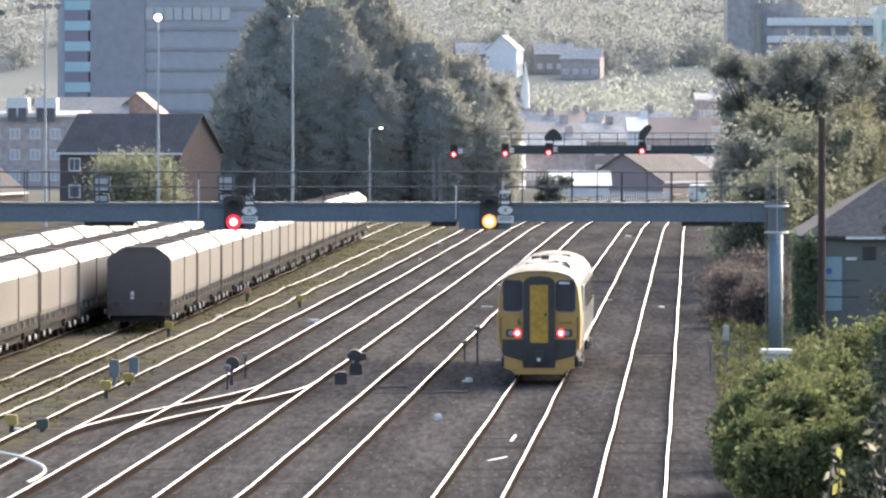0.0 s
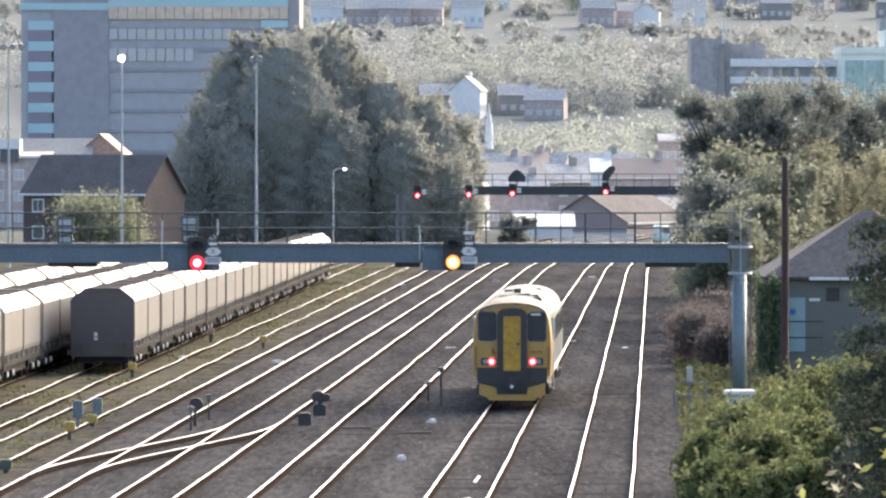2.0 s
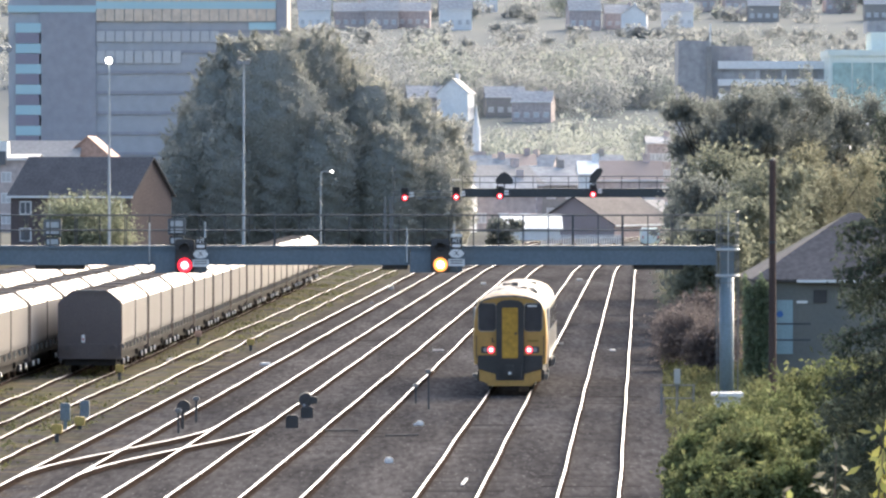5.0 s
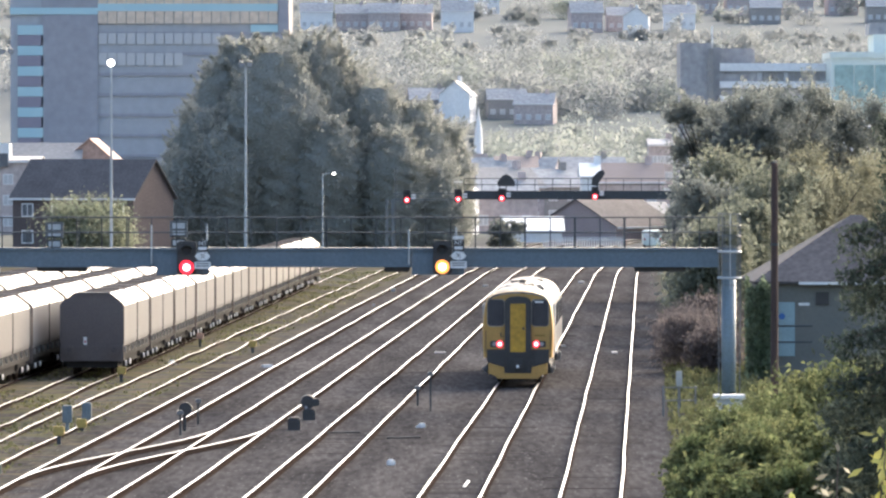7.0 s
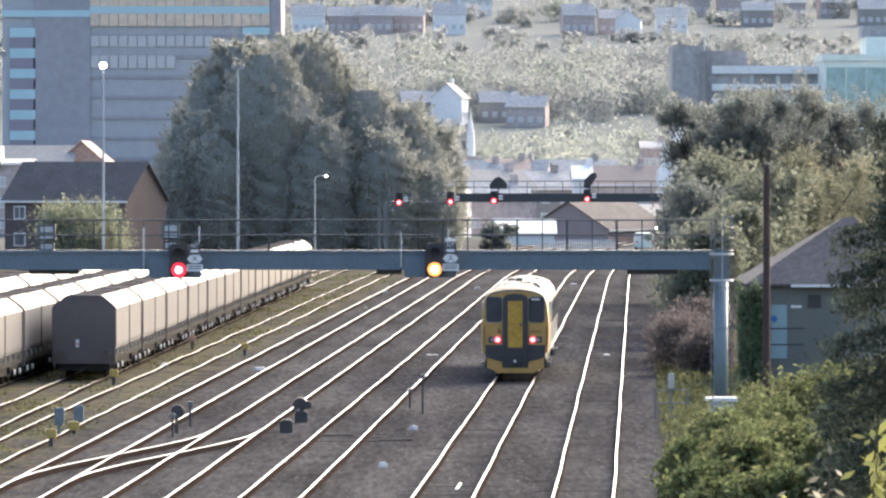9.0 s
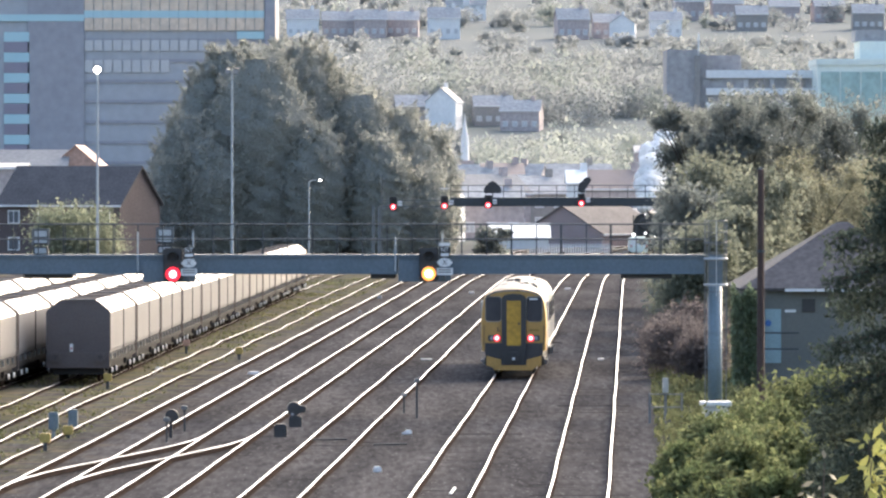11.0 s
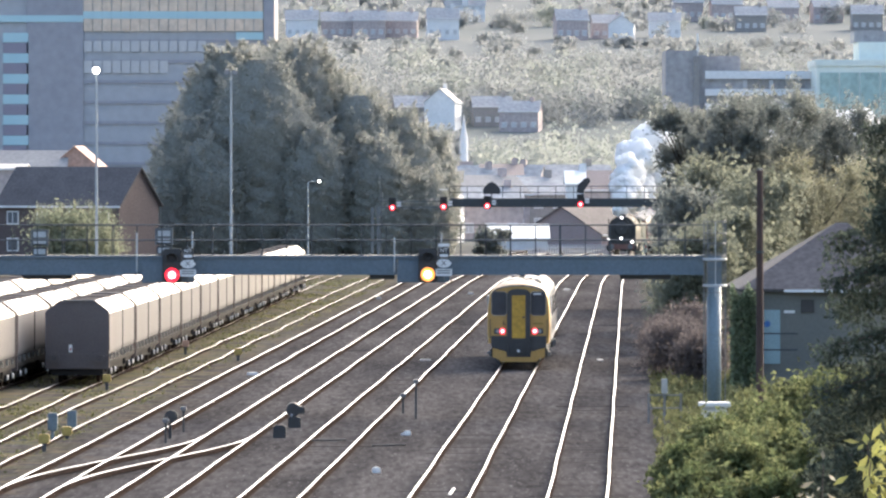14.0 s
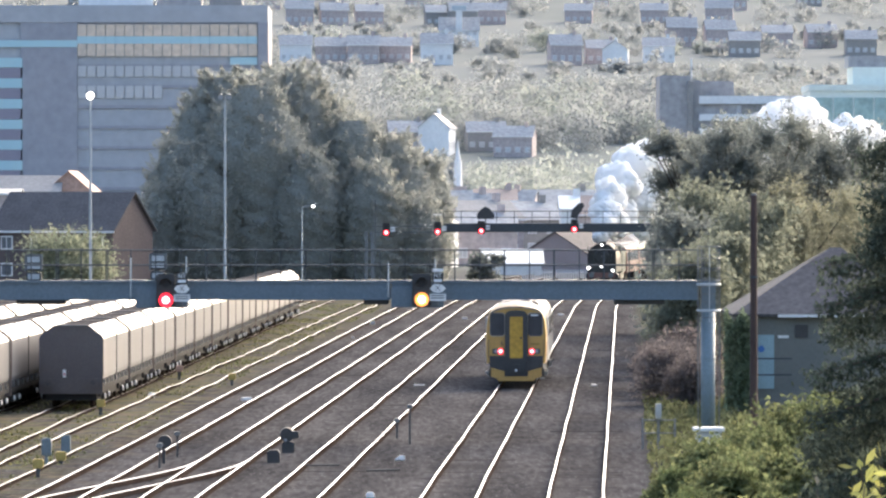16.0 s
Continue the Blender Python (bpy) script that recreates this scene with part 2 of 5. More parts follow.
def rod(bm, a, b, r0, r1=None, n=10):
    a, b = Vector(a), Vector(b)
    d = b - a
    m = Matrix.Translation((a + b) / 2) @ d.to_track_quat("Z", "Y").to_matrix().to_4x4()
    bmesh.ops.create_cone(bm, cap_ends=True, segments=n, radius1=r0, radius2=r0 if r1 is None else r1, depth=d.length, matrix=m)
    return bm


def rodded(*a, **k):
    return rod(bmesh.new(), *a, **k)


def prism(bm, profile, y0, y1, caps=True):
    """A closed outline (x, z) drawn out along y."""
    a = [bm.verts.new((x, y0, z)) for x, z in profile]
    b = [bm.verts.new((x, y1, z)) for x, z in profile]
    n = len(profile)
    for i in range(n):
        bm.faces.new((a[i], a[(i + 1) % n], b[(i + 1) % n], b[i]))
    if caps:
        bm.faces.new(a[::-1])
        bm.faces.new(b)
    bmesh.ops.recalc_face_normals(bm, faces=bm.faces[:])
    return bm


def disc(bm, c, r, thick=0.02, n=20):
    return rod(bm, (c[0], c[1] + thick / 2, c[2]), (c[0], c[1] - thick / 2, c[2]), r, n=n)


def part(name, bm, material, parent, label="", smooth=False):
    me = bpy.data.meshes.new(name)
    bm.to_mesh(me)
    bm.free()
    me.materials.append(M[material])
    if smooth:
        me.shade_smooth()
    ob = new(name, me)
    ob.parent = parent
    if label:
        tagged(ob, label)
    return ob


def thing(name, label, category, group="", kind="", at=(0, 0, 0), turn=0):
    ob = new(name)
    ob.empty_display_size = 0.2
    ob.matrix_basis = pose(*at, 0, 0, turn)
    return tagged(ob, label, category, group, kind)


def solid(name, bm, material, label, category, group="", kind="", at=(0, 0, 0), turn=0, smooth=False):
    ob = part(name, bm, material, None, smooth=smooth)
    ob.matrix_basis = pose(*at, 0, 0, turn)
    return tagged(ob, label, category, group, kind)


def quads(name, centres, size, material, parent=None, up=0.0, seed=0, long=1.0, droop=0.0):
    """Many small leaves or sprays: one pointed four-cornered blade at each centre."""
    rng = np.random.default_rng(seed)
    c = np.asarray(centres, float)
    n = len(c)
    d = rng.normal(size=(n, 3))
    d[:, 2] = d[:, 2] * (1 - up) - droop
    d /= np.linalg.norm(d, axis=1, keepdims=True)
    e = np.cross(d, rng.normal(size=(n, 3)))
    e /= np.linalg.norm(e, axis=1, keepdims=True) + 1e-9
    s = size * rng.uniform(0.55, 1.35, (n, 1))
    v = np.stack([c - d * s * long, c + e * s * 0.5, c + d * s * long, c - e * s * 0.5], 1).reshape(-1, 3)
    me = bpy.data.meshes.new(name)
    me.vertices.add(4 * n)
    me.vertices.foreach_set("co", v.ravel())
    me.loops.add(4 * n)
    me.loops.foreach_set("vertex_index", np.arange(4 * n))
    me.polygons.add(n)
    me.polygons.foreach_set("loop_start", np.arange(0, 4 * n, 4))
    me.polygons.foreach_set("loop_total", np.full(n, 4))
    me.update()
    me.validate()
    me.materials.append(M[material])
    ob = new(name, me)
    ob.parent = parent
    return ob


def cloud(rng, n, c, r, hollow=0.55):
    """Points in the outer part of an ellipsoid."""
    d = rng.normal(size=(n, 3))
    d /= np.linalg.norm(d, axis=1, keepdims=True)
    k = hollow + (1 - hollow) * rng.random((n, 1)) ** 0.6
    return np.asarray(c) + d * k * np.asarray(r)


def lumps(name, centres, radii, material, parent=None, seed=0, fine=2, rough=0.2):
    """Many rounded, uneven masses in one mesh: puffs of steam, or the dense inside of far crowns."""
    bm = bmesh.new()
    bmesh.ops.create_icosphere(bm, subdivisions=fine, radius=1)
    ball = np.array([v.co[:] for v in bm.verts])
    faces = np.array([[v.index for v in f.verts] for f in bm.faces])
    bm.free()
    rng = np.random.default_rng(seed)
    c, q = np.asarray(centres, float), np.asarray(radii, float)
    k = np.ones((len(c), len(ball)))
    for wave, amp in ((2.0, rough * 0.6), (4.0, rough * 0.5), (7.0, rough * 0.3)):
        d = rng.normal(size=(len(c), 3)) * wave
        e = rng.normal(size=(len(c), 3)) * wave
        k += amp * np.sin(d @ ball.T + rng.uniform(0, 6.3, (len(c), 1))) * np.sin(e @ ball.T + rng.uniform(0, 6.3, (len(c), 1)))
    v = c[:, None, :] + ball[None] * (k * q[:, None])[:, :, None]
    f = faces[None] + (np.arange(len(c)) * len(ball))[:, None, None]
    me = bpy.data.meshes.new(name)
    me.from_pydata(v.reshape(-1, 3).tolist(), [], f.reshape(-1, 3).tolist())
    me.materials.append(M[material])
    me.shade_smooth()
    ob = new(name, me)
    ob.parent = parent
    return ob


# ---- tracks: straight for 390 m, then bending to the right ----
BEND, RADIUS = 390.0, 2200.0
TRACKS = [(0.0408, -1.32), (0.0422, -5.0), (0.0412, -9.15), (0.0396, -12.25), (0.0384, -15.23), (0.0359, -17.78), (0.0285, -18.97), (0.032, -23.0), (0.0334, -27.4)]


def track_x(i, y):
    k, c = TRACKS[i]
    return c + k * y + max(0.0, y - BEND) ** 2 / (2 * RADIUS)


def track_turn(i, y):
    return -math.degrees(math.atan(TRACKS[i][0] + max(0.0, y - BEND) / RADIUS))


def hill(x, y):
    """Height of the ground: flat by the line, a hillside behind the town."""
    h = -0.165
    if y > 1000:
        k = y - 1000
        h += 0.08 * k * min(1.0, 0.4 + k / 800) * (1 - 0.00002 * x)
    if y < 330:
        bank = (x - 2.6 - 0.0408 * y) / 5.0
        h += 1.0 * min(1.0, max(0.0, bank)) ** 2
    return h


def ground():
    ys = [-120, -60, 0, 40, 80] + [90 + 6 * i for i in range(75)] + [560, 600, 650, 700, 800, 900, 1000] + [1000 + 60 * i for i in range(1, 35)] + [3400, 4000, 4700]
    bm = bmesh.new()
    grid = []
    for y in ys:
        half = 60 + 0.25 * max(y, 0)
        xs = [-half * 6, -half * 2] + [-half + half * 2 * i / 60 for i in range(61)] + [half * 2, half * 6]
        row = []
        for x in xs:
            x += 0.04 * y
            row.append(bm.verts.new((x, y, hill(x, y) + 0.03 * noise.noise((x * 0.8, y * 0.3, 0)))))
        grid.append(row)
    for a, b in zip(grid, grid[1:]):
        for i in range(len(a) - 1):
            bm.faces.new((a[i], a[i + 1], b[i + 1], b[i]))
    return bm


def ground_material():
    """Grey ballast under the running lines, weeds in the yard and beside the line; the hill's tones are paled to
    imitate haze.
    """
    # Ballast grain is drawn out tenfold along the line to fit the camera's view.
    m = mat("ballast_and_weeds", (0.045, 0.043, 0.044), (0.088, 0.084, 0.084), rough=1.0, scale=0.5, fine=5, bump=0.5, spec=0.0, fine_amount=0.5, stretch=(1, 0.1, 1))
    n, k = m.node_tree.nodes, m.node_tree.links
    p = n["Principled BSDF"]
    base = p.inputs["Base Color"].links[0].from_socket
    tc = n.new("ShaderNodeTexCoord")
    xyz = n.new("ShaderNodeSeparateXYZ")
    k.new(tc.outputs["Object"], xyz.inputs[0])

    def math_node(op, a, b):
        q = n.new("ShaderNodeMath")
        q.operation = op
        for s, v in zip(q.inputs, (a, b)):
            if isinstance(v, (int, float)):
                s.default_value = v
            else:
                k.new(v, s)
        return q.outputs[0]

    def ramp(v, a, b):
        q = n.new("ShaderNodeMapRange")
        q.inputs["From Min"].default_value, q.inputs["From Max"].default_value = a, b
        k.new(v, q.inputs[0])
        return q.outputs[0]

    def blend(a, colour, f):
        q = n.new("ShaderNodeMix")
        q.data_type = "RGBA"
        q.inputs["B"].default_value = (*colour, 1)
        k.new(a, q.inputs["A"])
        k.new(f, q.inputs["Factor"])
        return q.outputs["Result"]

    across = math_node("SUBTRACT", xyz.outputs[0], math_node("MULTIPLY", xyz.outputs[1], 0.039))
    nz = n.new("ShaderNodeTexNoise")
    nz.inputs["Scale"].default_value, nz.inputs["Detail"].default_value = 0.55, 6
    k.new(tc.outputs["Object"], nz.inputs["Vector"])
    weeds = math_node("MULTIPLY", ramp(across, -15.9, -18.2), ramp(nz.outputs[0], 0.38, 0.62))
    # Pale flecks, drawn out along the line in the same way.
    fleck = n.new("ShaderNodeTexNoise")
    fleck.inputs["Scale"].default_value, fleck.inputs["Detail"].default_value = 14.0, 2
    squeeze = n.new("ShaderNodeMapping")
    squeeze.inputs["Scale"].default_value = (1, 0.12, 1)
    k.new(tc.outputs["Object"], squeeze.inputs[0])
    k.new(squeeze.outputs[0], fleck.inputs["Vector"])
    base = blend(base, (0.21, 0.2, 0.2), math_node("MULTIPLY", ramp(fleck.outputs[0], 0.62, 0.78), 0.7))
    col = blend(base, (0.1, 0.097, 0.06), weeds)
    nb = n.new("ShaderNodeTexNoise")
    nb.inputs["Scale"].default_value, nb.inputs["Detail"].default_value = 0.9, 4
    k.new(tc.outputs["Object"], nb.inputs["Vector"])
    soil = math_node("MULTIPLY", ramp(across, -14.5, -17.5), ramp(nb.outputs[0], 0.5, 0.66))
    col = blend(col, (0.12, 0.1, 0.075), soil)
    beside = math_node("SUBTRACT", xyz.outputs[0], math_node("MULTIPLY", xyz.outputs[1], 0.0408))
    verge = math_node("MULTIPLY", ramp(beside, 0.6, 1.8), ramp(nz.outputs[0], 0.3, 0.5))
    col = blend(col, (0.075, 0.08, 0.05), verge)
    # Ground turns pale from 450 m on: haze painted into its colour.
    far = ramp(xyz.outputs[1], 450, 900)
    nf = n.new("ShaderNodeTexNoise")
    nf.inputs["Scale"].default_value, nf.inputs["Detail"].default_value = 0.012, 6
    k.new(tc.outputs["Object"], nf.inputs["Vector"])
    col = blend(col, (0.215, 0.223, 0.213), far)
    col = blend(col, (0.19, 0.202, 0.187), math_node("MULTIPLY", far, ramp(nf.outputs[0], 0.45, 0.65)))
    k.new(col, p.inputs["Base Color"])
    return m


M["ground"] = ground_material()
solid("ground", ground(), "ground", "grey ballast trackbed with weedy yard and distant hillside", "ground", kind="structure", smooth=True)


def rail_line(i, side, y0, y1, worn):
    """One rail with its head, web and foot, following the track."""
    bm = bmesh.new()
    prof = [(-0.027, 0.0), (0.027, 0.0), (0.036, -0.04), (0.012, -0.055), (0.012, -0.13), (0.07, -0.15), (-0.07, -0.15), (-0.012, -0.13), (-0.012, -0.055), (-0.036, -0.04)]
    step = 3.0
    n = int((y1 - y0) / step)
    rings = []
    for j in range(n + 1):
        y = y0 + (y1 - y0) * j / n
        amp = 0.07 if worn else 0.035
        x = track_x(i, y) + side * 0.7525 + amp * noise.noise((y * 0.08, i * 7.3, 0))
        z = (0.06 if worn else 0.01) * noise.noise((y * 0.17, i * 3.1 + side, 5)) - (0.05 if worn else 0)
        rings.append([bm.verts.new((x + a, y, z + b)) for a, b in prof])
    m = len(prof)
    for r, s in zip(rings, rings[1:]):
        for q in range(m):
            f = bm.faces.new((r[q], r[(q + 1) % m], s[(q + 1) % m], s[q]))
            f.material_index = 0 if q == 0 else 1
    bmesh.ops.recalc_face_normals(bm, faces=bm.faces[:])
    return bm


def sleepers(i, y0, y1):
    bm = bmesh.new()
    y = y0
    rng = random.Random(i)
    while y < y1:
        x = track_x(i, y)
        z = -0.172 + rng.uniform(-0.02, 0.012)
        box(bm, x - 1.3, x + 1.3, y - 0.125, y + 0.125, z - 0.1, z)
        y += 0.7
    return bm


for i in range(9):
    worn = i in (5, 6, 7, 8)
    y1 = 640 if i < 5 else 430
    t = thing("railway_track", ("rusty weed-grown yard siding with worn rails" if worn else "running line with bright polished rails on ballast"), "railway track", "tracks", kind="structure")
    for side in (-1, 1):
        ob = part("rail", rail_line(i, side, 60 if i < 5 else 100, y1, worn), "rail_worn" if worn else "rail_top", t)
        ob.data.materials.append(M["rust"])
    if i < 6:
        tagged(part("sleepers", sleepers(i, 100, 300), "sleeper", t), kind="stuff")


def crossover():
    """Turnout rails that lead from the fifth track to the fourth."""
    t = thing("crossover", "bright crossover rails linking two running lines", "railway track", kind="structure")
    for dx in (-0.7525, 0.7525):
        bm = bmesh.new()
        rings = []
        for j in range(25):
            f = j / 24
            y = 140 + 27 * f
            g = f * f * (3 - 2 * f)
            x = track_x(4, y) * (1 - g) + track_x(3, y) * g + dx
            rings.append([bm.verts.new((x + a, y, b)) for a, b in ((-0.036, 0.004), (0.036, 0.004), (0.036, -0.14), (-0.036, -0.14))])
        for r, s in zip(rings, rings[1:]):
            for q in range(4):
                fc = bm.faces.new((r[q], r[(q + 1) % 4], s[(q + 1) % 4], s[q]))
                fc.material_index = 0 if q == 0 else 1
        bmesh.ops.recalc_face_normals(bm, faces=bm.faces[:])
        part("rail", bm, "rail_top", t).data.materials.append(M["rust"])


crossover()


# ---- signal gantries ----
def railing(t, x0, x1, y, z, h, step, r, material):
    for k in (0.5, 1.0):
        part("handrail", rodded((x0, y, z + h * k), (x1, y, z + h * k), r, n=6), material, t)
    n = max(1, round((x1 - x0) / step))
    for j in range(n + 1):
        x = x0 + (x1 - x0) * j / n
        part("post", rodded((x, y, z), (x, y, z + h), r, n=6), material, t)


def near_gantry():
    y = 185.0
    t = thing("signal_gantry", "blue-grey steel signal gantry with railed walkway over the tracks", "signal gantry")
    z0, z1 = 4.66, 5.33
    x0, x1 = -24.0, 10.1
    joints = [x0, -17.0, -9.425, -2.512, -0.467, x1]
    for a, b in zip(joints, joints[1:]):
        bm = boxed(a + 0.01, b - 0.01, y - 0.25, y + 0.95, z0, z1 - 0.05, bevel=0.02)
        box(bm, a + 0.01, b - 0.01, y - 0.31, y - 0.24, z1 - 0.09, z1 - 0.01)
        box(bm, a + 0.01, b - 0.01, y - 0.31, y - 0.24, z0, z0 + 0.07)
        part("girder", bm, "gantry", t, "blue-grey painted plate girder")
    for x in (-9.231, -2.415, -0.759):
        part("joint_plate", boxed(x - 0.15, x + 0.15, y - 0.29, y - 0.24, z0 + 0.08, z1 - 0.1, bevel=0.01), "gantry", t)
    part("walkway", boxed(x0, x1, y - 0.2, y + 0.95, z1 - 0.046, z1), "dark_steel", t)
    railing(t, x0, x1 + 0.2, y - 0.22, z1, 1.04, 0.86, 0.022, "dark_steel")
    railing(t, x0, x1 + 0.2, y + 0.9, z1, 1.04, 1.72, 0.02, "dark_steel")
    for a, b in ((-13.378, -11.684), (-1.422, -0.545), (7.225, 8.958)):
        part("cable_tray", boxed(a, b, y - 0.1, y + 0.8, z0 - 0.16, z0 - 0.004, bevel=0.02), "black", t, "dark tray under the girder")
    # leg, ladder and safety hoops
    lx = 10.457
    part("leg", rodded((lx, y + 0.05, -0.3), (lx, y + 0.05, 4.28), 0.25, n=28), "leg", t, "pale blue painted round steel column", smooth=True)
    part("leg_head", boxed(lx - 0.24, lx + 0.26, y - 0.1, y + 0.5, 4.28, 5.3, bevel=0.02), "gantry", t)
    for z in (1.4, 2.6):
        part("leg_band", rodded((lx, y + 0.05, z), (lx, y + 0.05, z + 0.05), 0.27, n=28), "leg", t)
    part("base_plate", boxed(lx - 0.5, lx + 0.5, y - 0.45, y + 0.55, -0.32, -0.2), "concrete", t)
    for dx in (-0.36, 0.36):
        part("ladder_rail", rodded((lx + dx, y - 0.4, 0.3), (lx + dx, y - 0.4, 6.4), 0.022, n=6), "steel", t)
    for j in range(9):
        z = 4.05 + 0.27 * j
        part("rung", rodded((lx - 0.22, y - 0.4, z), (lx + 0.22, y - 0.4, z), 0.012, n=6), "steel", t)
    for z in (4.3, 5.2, 5.33, 5.75, 6.1, 6.5):
        bm = bmesh.new()
        pts = [(lx + 0.38 * math.cos(a), y - 0.42 - 0.6 * math.sin(a) * 0.7, z) for a in [math.pi * q / 10 for q in range(11)]]
        thick, rings = 0.05 if z in (4.3, 5.2) else 0.022, []
        for q, (cx, cy, cz) in enumerate(pts):
            ux, uy = math.cos(math.pi * q / 10), -math.sin(math.pi * q / 10)
            rings.append([bm.verts.new((cx + ux * thick * math.cos(w), cy + uy * thick * math.cos(w), cz + thick * math.sin(w))) for w in [math.pi * i / 3 for i in range(6)]])
        for r0, r1 in zip(rings, rings[1:]):
            for i in range(6):
                bm.faces.new((r0[i], r0[(i + 1) % 6], r1[(i + 1) % 6], r1[i]))
        bm.faces.new(rings[0])
        bm.faces.new(rings[-1])
        bmesh.ops.recalc_face_normals(bm, faces=bm.faces[:])
        part("hoop", bm, "lampmast" if z in (4.3, 5.2) else "steel", t)
    for a in (0.0, 0.25, 0.5, 0.75, 1.0):
        px, py = lx + 0.38 * math.cos(math.pi * a), y - 0.42 - 0.42 * math.sin(math.pi * a)
        part("hoop_bar", rodded((px, py, 2.4 if a in (0.0, 1.0) else 3.9), (px, py, 6.5), 0.016, n=6), "steel" if a != 0.5 else "lampmast", t)
    part("far_leg", boxed(x0 - 0.3, x0 + 0.3, y - 0.25, y + 0.35, -0.3, z0, bevel=0.03), "leg", t)
    # tall thin posts and equipment cases on the walkway
    for x, top in ((-9.425, 6.116), (-7.517, 6.155), (-0.565, 5.961), (1.052, 6.058)):
        part("stanchion", rodded((x, y - 0.3, z0 + 0.1), (x, y - 0.3, top), 0.03, n=8), "lampmast", t)
    return t


near_gantry()


def back_case(x, y, z):
    """The back of a signal facing the other way: a framed grey case on a bracket."""
    t = thing("rear_facing_signal", "grey signal case seen from behind, with pale frame", "signal", "signals facing away", at=(x, y, z))
    part("case", boxed(-0.3, 0.3, -0.1, 0.2, 0.3, 0.85, bevel=0.03), "dark_steel", t)
    part("frame", box(box(box(boxed(-0.31, -0.25, -0.13, -0.1, 0.28, 0.86), 0.25, 0.31, -0.13, -0.1, 0.28, 0.86), -0.25, 0.25, -0.13, -0.1, 0.8, 0.86), -0.25, 0.25, -0.13, -0.1, 0.5, 0.55), "steel", t)
    part("lower_case", boxed(-0.26, 0.26, -0.1, 0.2, -0.05, 0.24, bevel=0.03), "dark_steel", t)
    part("lower_plate", boxed(-0.2, 0.2, -0.13, -0.1, 0.0, 0.18), "lampmast", t)
    for z in (0.36, 0.58):
        part("panel", boxed(-0.22, 0.22, -0.125, -0.1, z, z + 0.14 if z < 0.5 else z + 0.2), "lampmast", t, "pale grey panel")
    part("bracket", rodded((0, 0.05, -0.1), (0, 0.05, 0.3), 0.05), "steel", t)


back_case(-12.815, 185.5, 5.36)
back_case(-8.524, 185.5, 5.4)


def text_mesh(name, body, size, material, parent, at, label=""):
    cu = bpy.data.curves.new(name, "FONT")
    cu.body, cu.size, cu.align_x, cu.align_y, cu.extrude = body, size, "CENTER", "CENTER", 0.004
    tmp = bpy.data.objects.new(name, cu)
    me = bpy.data.meshes.new_from_object(tmp)
    bpy.data.objects.remove(tmp)
    me.materials.append(M[material])
    ob = new(name, me)
    ob.parent = parent
    ob.matrix_basis = pose(*at, 90, 0, 0)
    if label:
        tagged(ob, label)
    return ob


def colour_light(x, y, z, glow, core, label, plates=True, s=1.0):
    """A two-lamp signal head, hooded, with its plates. z is the lit lamp's height."""
    t = thing("colour_light_signal", label, "railway signal", "signals", at=(x, y, z))
    if plates:
        part("backing_panel", boxed(-1.05, 0.75, 0.0, 0.1, -0.28, 0.42, bevel=0.02), "gantry", t)
    part("head", boxed(-0.33 * s, 0.33 * s, -0.3, -0.02, -0.26 * s, 0.9 * s, bevel=0.05), "black", t)
    for q in (0.0, 0.56):
        bm = bmesh.new()
        for a in range(9):
            w = math.pi * (a / 8 * 1.2 - 0.1)
            w2 = math.pi * ((a + 1) / 8 * 1.2 - 0.1)
            if a == 8:
                continue
            p0, p1 = (0.2 * s * math.cos(w), 0.2 * s * math.sin(w) + q * s), (0.2 * s * math.cos(w2), 0.2 * s * math.sin(w2) + q * s)
            v = [bm.verts.new((p[0], yy, p[1])) for p in (p0, p1) for yy in (-0.3, -0.55)]
            bm.faces.new((v[0], v[1], v[3], v[2]))
        bmesh.ops.solidify(bm, geom=bm.faces[:], thickness=0.015)
        part("hood", bm, "black", t)
    # Glowing disc added behind the lens to imitate its halo of glare.
    part("lamp_glare", disc(bmesh.new(), (0, -0.32, 0), 0.24 * s, 0.04), glow, t, "glowing disc that imitates glare round the lamp")
    part("lamp_lens", disc(bmesh.new(), (0, -0.345, 0), 0.13 * s, 0.04), core, t, "bright lit signal lens")
    part("dark_lens", disc(bmesh.new(), (0, -0.32, 0.56 * s), 0.13 * s, 0.03), "glass", t, "unlit signal lens")
    if plates:
        px = 0.55
        part("number_plate", boxed(px - 0.19, px + 0.19, -0.36, -0.33, 0.55, 0.92), "black", t, "black identification plate")
        text_mesh("lettering", "NT", 0.2, "white", t, (px, -0.364, 0.82))
        part("number_bar", boxed(px - 0.14, px + 0.14, -0.366, -0.36, 0.6, 0.7), "white", t)
        hexa = [(px + 0.27 * a, 0.38 + 0.15 * b) for a, b in ((-1, 0), (-0.6, 0.8), (0, 1), (0.6, 0.8), (1, 0), (0.6, -0.8), (0, -1), (-0.6, -0.8))]
        part("cross_plate", prism(bmesh.new(), hexa, -0.36, -0.33), "white", t, "white lozenge plate with black cross")
        text_mesh("cross", "X", 0.24, "black", t, (px, -0.364, 0.38))
        part("lower_plate", boxed(px - 0.28, px + 0.28, -0.36, -0.33, -0.05, 0.19), "white", t)
        for q in (0.03, 0.11):
            part("print_bar", boxed(px - 0.22, px + 0.22, -0.366, -0.36, q, q + 0.04), "steel", t)
        part("plate_post", rodded((px, -0.32, -0.2), (px, -0.32, 1.0), 0.025, n=8), "steel", t)
    return t


colour_light(-8.2, 184.6, 4.663, "red_glow", "red_core", "hooded signal showing red, with white plates, on the gantry")
